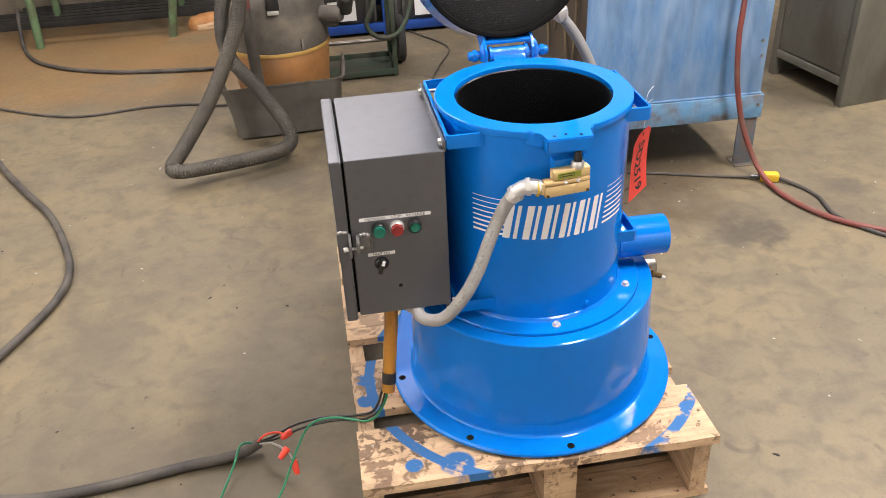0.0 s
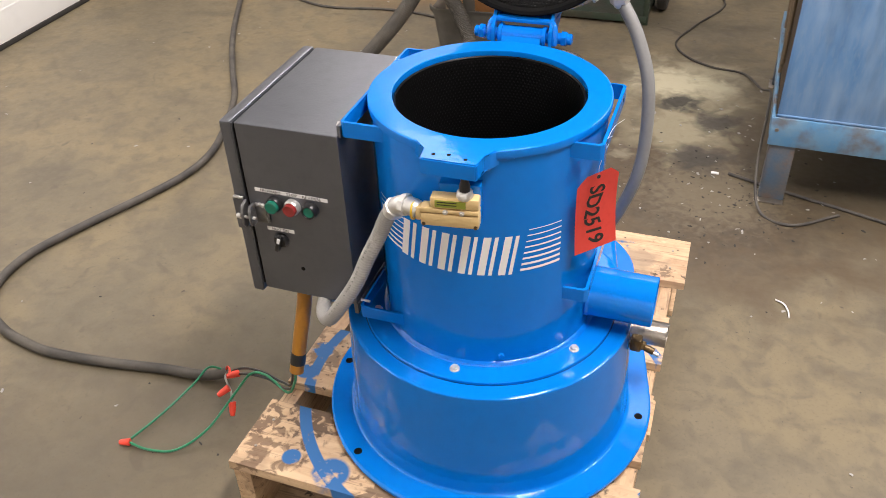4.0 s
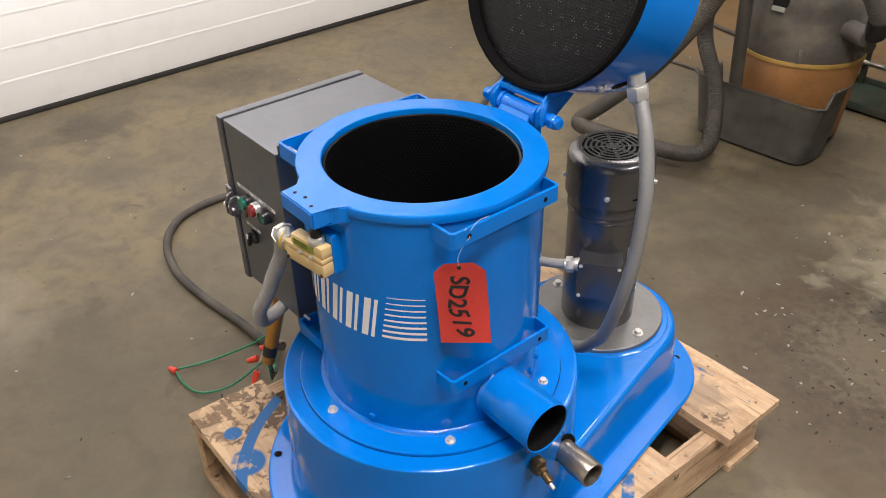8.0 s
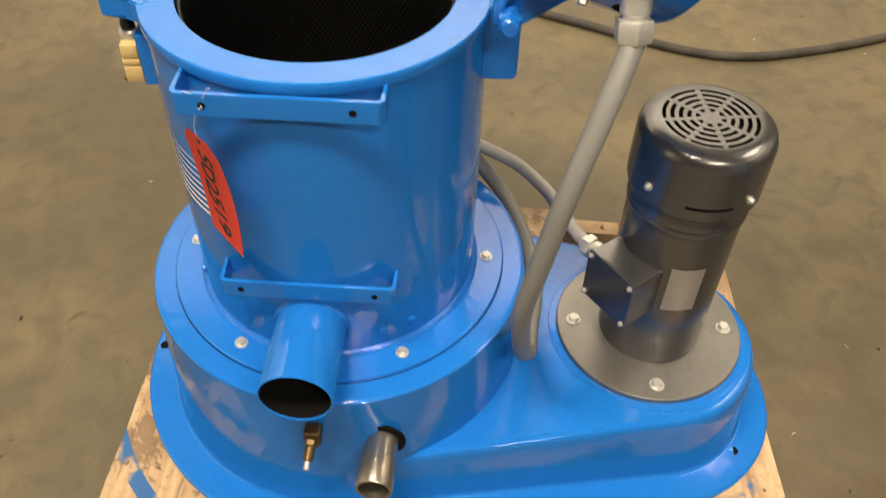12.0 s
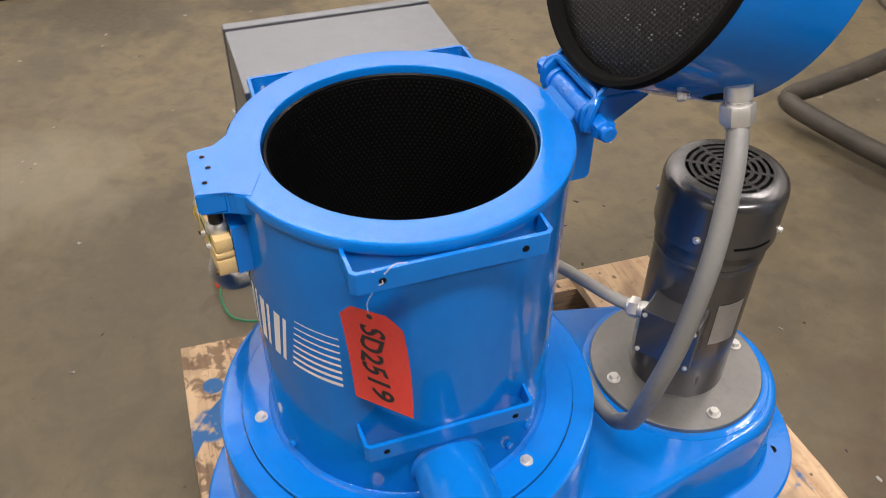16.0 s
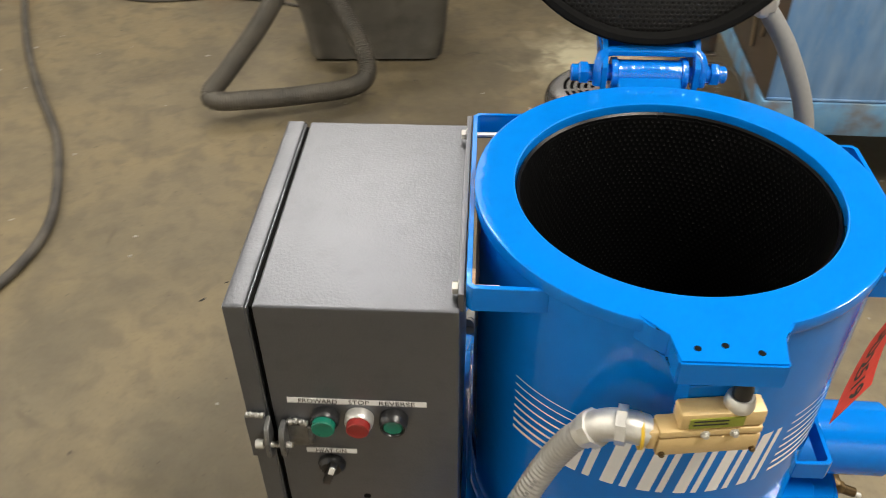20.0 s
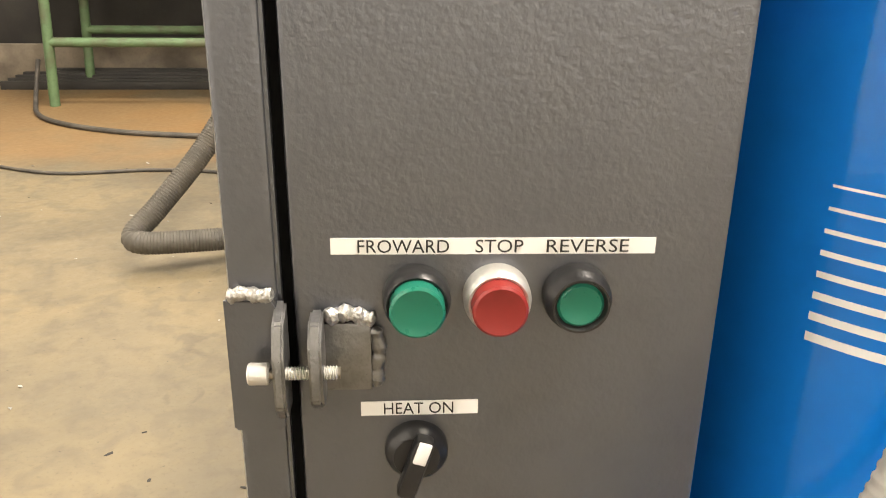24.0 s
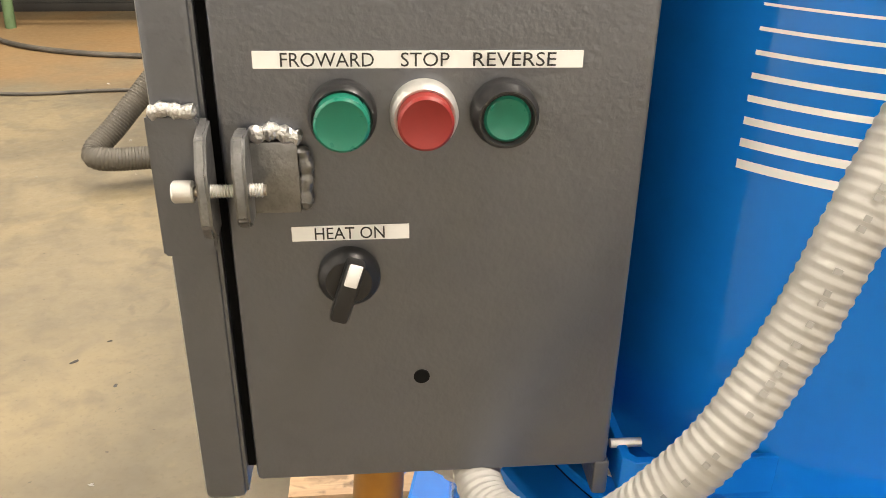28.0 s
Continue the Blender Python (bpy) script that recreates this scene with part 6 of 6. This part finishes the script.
for x in (-0.61, -0.012):
    for y in (0.002, 0.28):
        part("post", box(x, x + 0.024, y, y + 0.024, 0.0, 0.50, 0.002), M_GREEND, cart)
part("shelf", box(-0.62, 0.02, -0.01, 0.31, 0.47, 0.495, 0.002), M_GREEND, cart)
part("axle", rod((-0.68, 0.25, 0.13), (0.085, 0.25, 0.13), 0.012, 12), M_STEEL, cart)
for x in (-0.68, 0.055):
    w = part("wheel", moved(lathe([(0.045, -0.016), (0.09, -0.020), (0.118, -0.024), (0.128, -0.016), (0.130, 0.0), (0.128, 0.016), (0.118, 0.024), (0.09, 0.020), (0.045, 0.016)], 40), pose(x, 0.25, 0.130, 0, 90, 0)), M_RUBBER, cart)
    part("hub", moved(lathe([(0, -0.022), (0.05, -0.02), (0.06, -0.008), (0.06, 0.008), (0.05, 0.02), (0, 0.022)], 24), pose(x, 0.25, 0.130, 0, 90, 0)), M_GREEND, w)
ctl = thing("welding_control", "beige enamelled control unit standing on the trolley", "control unit", pose(-0.22, 2.77, 0.497))
part("case", box(-0.15, 0.15, 0.0, 0.22, 0.0, 0.36, 0.008), M_BEIGE, ctl)
part("lower_case", box(-0.152, 0.152, -0.004, 0.22, 0.0, 0.05, 0.004), M_BIN, ctl)
for x, z in ((-0.01, 0.19), (-0.035, 0.235), (0.02, 0.235)):
    part("knob", moved(lathe([(0, 0), (0.018, 0), (0.015, 0.016), (0, 0.018)], 18), pose(x, 0.0, z, 90, 0, 0)), M_BLACK, ctl)
part("meter", box(-0.045, 0.04, -0.006, 0.0, 0.215, 0.255, 0.002), M_BLACK, ctl)
card_b = thing("cardboard", "flat brown cardboard sheet propped on the trolley", "cardboard", pose(0.05, 2.78, 0.495, -6, 0, 0))
part("sheet", box(-0.09, 0.09, 0.0, 0.006, 0.0, 0.48, 0.001), M_CARD, card_b)
lead = thing("welding_lead", "dark green welding lead hanging from the trolley", "cable")
part("lead", tube([(-0.08, 2.74, 0.52), (-0.12, 2.70, 0.40), (-0.16, 2.70, 0.30), (-0.10, 2.69, 0.235), (0.0, 2.69, 0.25), (0.07, 2.72, 0.36), (0.11, 2.76, 0.55), (0.10, 2.79, 0.62)], 0.012, 10, 8), M_GREEND, lead)

# ---------------------------------------------------------------- bin rack
rack = thing("bin_rack", "blue steel rack holding rows of grey bins", "rack", pose(0, 3.5, 0))
for x in (-0.52, 0.02, 0.54, 1.06, 1.58):
    for y in (0.0, 0.46):
        part("upright", box(x - 0.025, x + 0.025, y, y + 0.04, 0.0, 1.75, 0.003), M_RACK, rack)
for z in (0.06, 0.335, 0.60, 0.865, 1.13):
    part("beam", box(-0.52, 1.58, 0.002, 0.038, z - 0.04, z + 0.012, 0.003), M_RACK if z < 0.1 else M_BIN, rack)
    part("shelf", box(-0.52, 1.58, 0.04, 0.46, z, z + 0.006), M_BIN, rack)
bins = None
for z in (0.072, 0.347, 0.612, 0.877):
    for x in (-0.25, 0.28, 0.80, 1.32):
        if bins is None:
            bins = thing("storage_bin", "grey ribbed plastic bin with a white label", "bin", pose(x, 3.51, z), "bins on the rack")
            part("tray", lathe([(0, 0), (0.27, 0), (0.31, 0.19), (0.32, 0.20), (0.30, 0.20), (0.26, 0.02), (0, 0.02)], 4), M_BIN, bins, m=pose(0, 0.22, 0.001, 0, 0, 45) @ Matrix.Diagonal((1.0, 1.0, 1.0, 1)), smooth=20)
            for rx in (-0.20, -0.155, 0.155, 0.20):
                part("rib", box(rx - 0.008, rx + 0.008, -0.006, 0.02, 0.02, 0.19, 0.002), M_BIN, bins)
            part("rim", box(-0.225, 0.225, -0.010, 0.012, 0.175, 0.20, 0.003), M_BIN, bins)
            part("label_card", box(-0.085, 0.085, -0.004, 0.0, 0.03, 0.15), M_WHITE, bins, "blank white label")
        else:
            copy_thing(bins, pose(x, 3.51, z))

# ---------------------------------------------------------------- green bench along the wall
bench = thing("steel_bench", "green painted tubular steel bench with dark stock beneath", "bench", pose(-1.66, 3.88, 0))
for x, lean in ((-0.45, -0.02), (0.42, -0.08)):
    for y in (0.0, 0.55):
        part("leg", tube([(x + lean, y, 0.0), (x, y, 0.45), (x - lean * 0.6, y, 0.86)], 0.026, 12, 3), M_GREEN, bench)
for z, y in ((0.32, 0.0), (0.64, 0.0), (0.32, 0.55), (0.64, 0.55)):
    part("rail", rod((-0.46, y, z), (0.44, y, z), 0.024, 12), M_GREEN, bench)
part("top", box(-0.60, 0.60, -0.06, 0.62, 0.86, 0.90, 0.004), M_CAB, bench)
stock = thing("stock_bundle", "dark steel offcuts stacked behind the bench", "scrap metal", pose(-1.7, 4.5, 0))
for k in range(9):
    part("bar", box(-0.9 + 0.03 * k, 0.9 - 0.05 * (k % 3), -0.16 + 0.035 * k, -0.13 + 0.035 * k, 0.0, 0.045 + 0.012 * ((k * 5) % 4), 0.002), M_RUBBER, stock)
ledge = part("trim", box(-2.9, 0.6, 4.62, 4.8, 0.0, 0.215, 0.006), M_LEDGE)
tagged(ledge, "pale concrete ledge along the wall", "ledge", kind="structure")
for k, (x, y, r) in enumerate(((-1.16, 4.02, 0.055), (-1.08, 4.06, 0.06), (-1.13, 4.10, 0.05))):
    pot = thing("copper_scrap", "small rusty orange scrap piece under the bench", "scrap metal", pose(x, y, 0), "scrap pieces")
    part("lump", moved(lathe([(0, 0), (r, 0), (r * 1.05, r * 0.6), (r * 0.7, r * 1.3), (0, r * 1.4)], 12), Matrix.Diagonal((1.3, 1, 1, 1))), M_ORANGE, pot)
slab = thing("steel_sheets", "dark dusty steel sheets leaning along the wall", "sheet metal", pose(-1.7, 4.66, 0.215))
for k in range(5):
    part("sheet", box(-1.15 + 0.07 * k, 1.2 - 0.09 * k, 0.020 * k, 0.020 * k + 0.006, 0.0, 0.42 + 0.11 * k, 0.001), M_RUBBER, slab)
plank = thing("timber_offcut", "rough timber offcut lying under the bench", "timber", pose(-1.0, 4.02, 0.0, 0, 0, 12))
part("plank", box(-0.18, 0.18, -0.04, 0.04, 0.0, 0.035, 0.003), M_WOOD, plank)

# ---------------------------------------------------------------- crumbs and chips on the concrete
bm = bmesh.new()
rnd = random.Random(11)
for k in range(230):
    if k < 110:
        x, y = rnd.gauss(0.40, 0.28), rnd.gauss(1.40, 0.35)
    else:
        x, y = rnd.uniform(-2.6, 2.2), rnd.uniform(-0.9, 3.2)
    if abs(x) < 0.5 and -0.4 < y < 0.8:
        continue
    s = rnd.uniform(0.002, 0.006)
    bmesh.ops.create_icosphere(bm, subdivisions=1, radius=s, matrix=pose(x, y, s * 0.2, rnd.uniform(0, 40), rnd.uniform(0, 40), rnd.uniform(0, 360)) @ Matrix.Diagonal((rnd.uniform(0.6, 2.2), 0.8, 0.28, 1)))
for v in bm.verts:
    v.co += Vector((rnd.gauss(0, 0.0013), rnd.gauss(0, 0.0013), rnd.uniform(0, 0.0006)))
tagged(part("floor_crumbs", bm, M_CONDUIT, smooth=20), "pale chips and crumbs scattered on the concrete", "debris", kind="stuff")
bm = bmesh.new()
for k in range(200):
    x, y = (rnd.gauss(0.45, 0.17), rnd.gauss(1.27, 0.22)) if k < 150 else (rnd.uniform(-2.4, 2.0), rnd.uniform(-0.8, 3.0))
    if abs(x) < 0.5 and -0.4 < y < 0.8:
        continue
    s = rnd.uniform(0.0012, 0.0045)
    bmesh.ops.create_icosphere(bm, subdivisions=1, radius=s, matrix=pose(x, y, s * 0.2, rnd.uniform(0, 40), 0, rnd.uniform(0, 360)) @ Matrix.Diagonal((rnd.uniform(0.6, 2.6), 0.8, 0.3, 1)))
for v in bm.verts:
    v.co += Vector((rnd.gauss(0, 0.0011), rnd.gauss(0, 0.0011), rnd.uniform(0, 0.0004)))
tagged(part("floor_grit", bm, M_RUBBER, smooth=20), "dark grit and shavings scattered on the concrete", "debris", kind="stuff")
# a curled splinter and a pale wedge of packing beside the pallet
tagged(part("wood_splinter", tube([(0.618, 0.755, 0.0025), (0.640, 0.740, 0.005), (0.652, 0.712, 0.004), (0.655, 0.686, 0.002)], 0.0022, 8), M_WHITE), "curled pale splinter lying on the concrete floor", "debris")
tagged(part("packing_chip", box(0.392, 0.418, 1.412, 1.424, 0.0, 0.005, 0.0015), M_WHITE), "small pale packing chip on stained concrete", "debris")
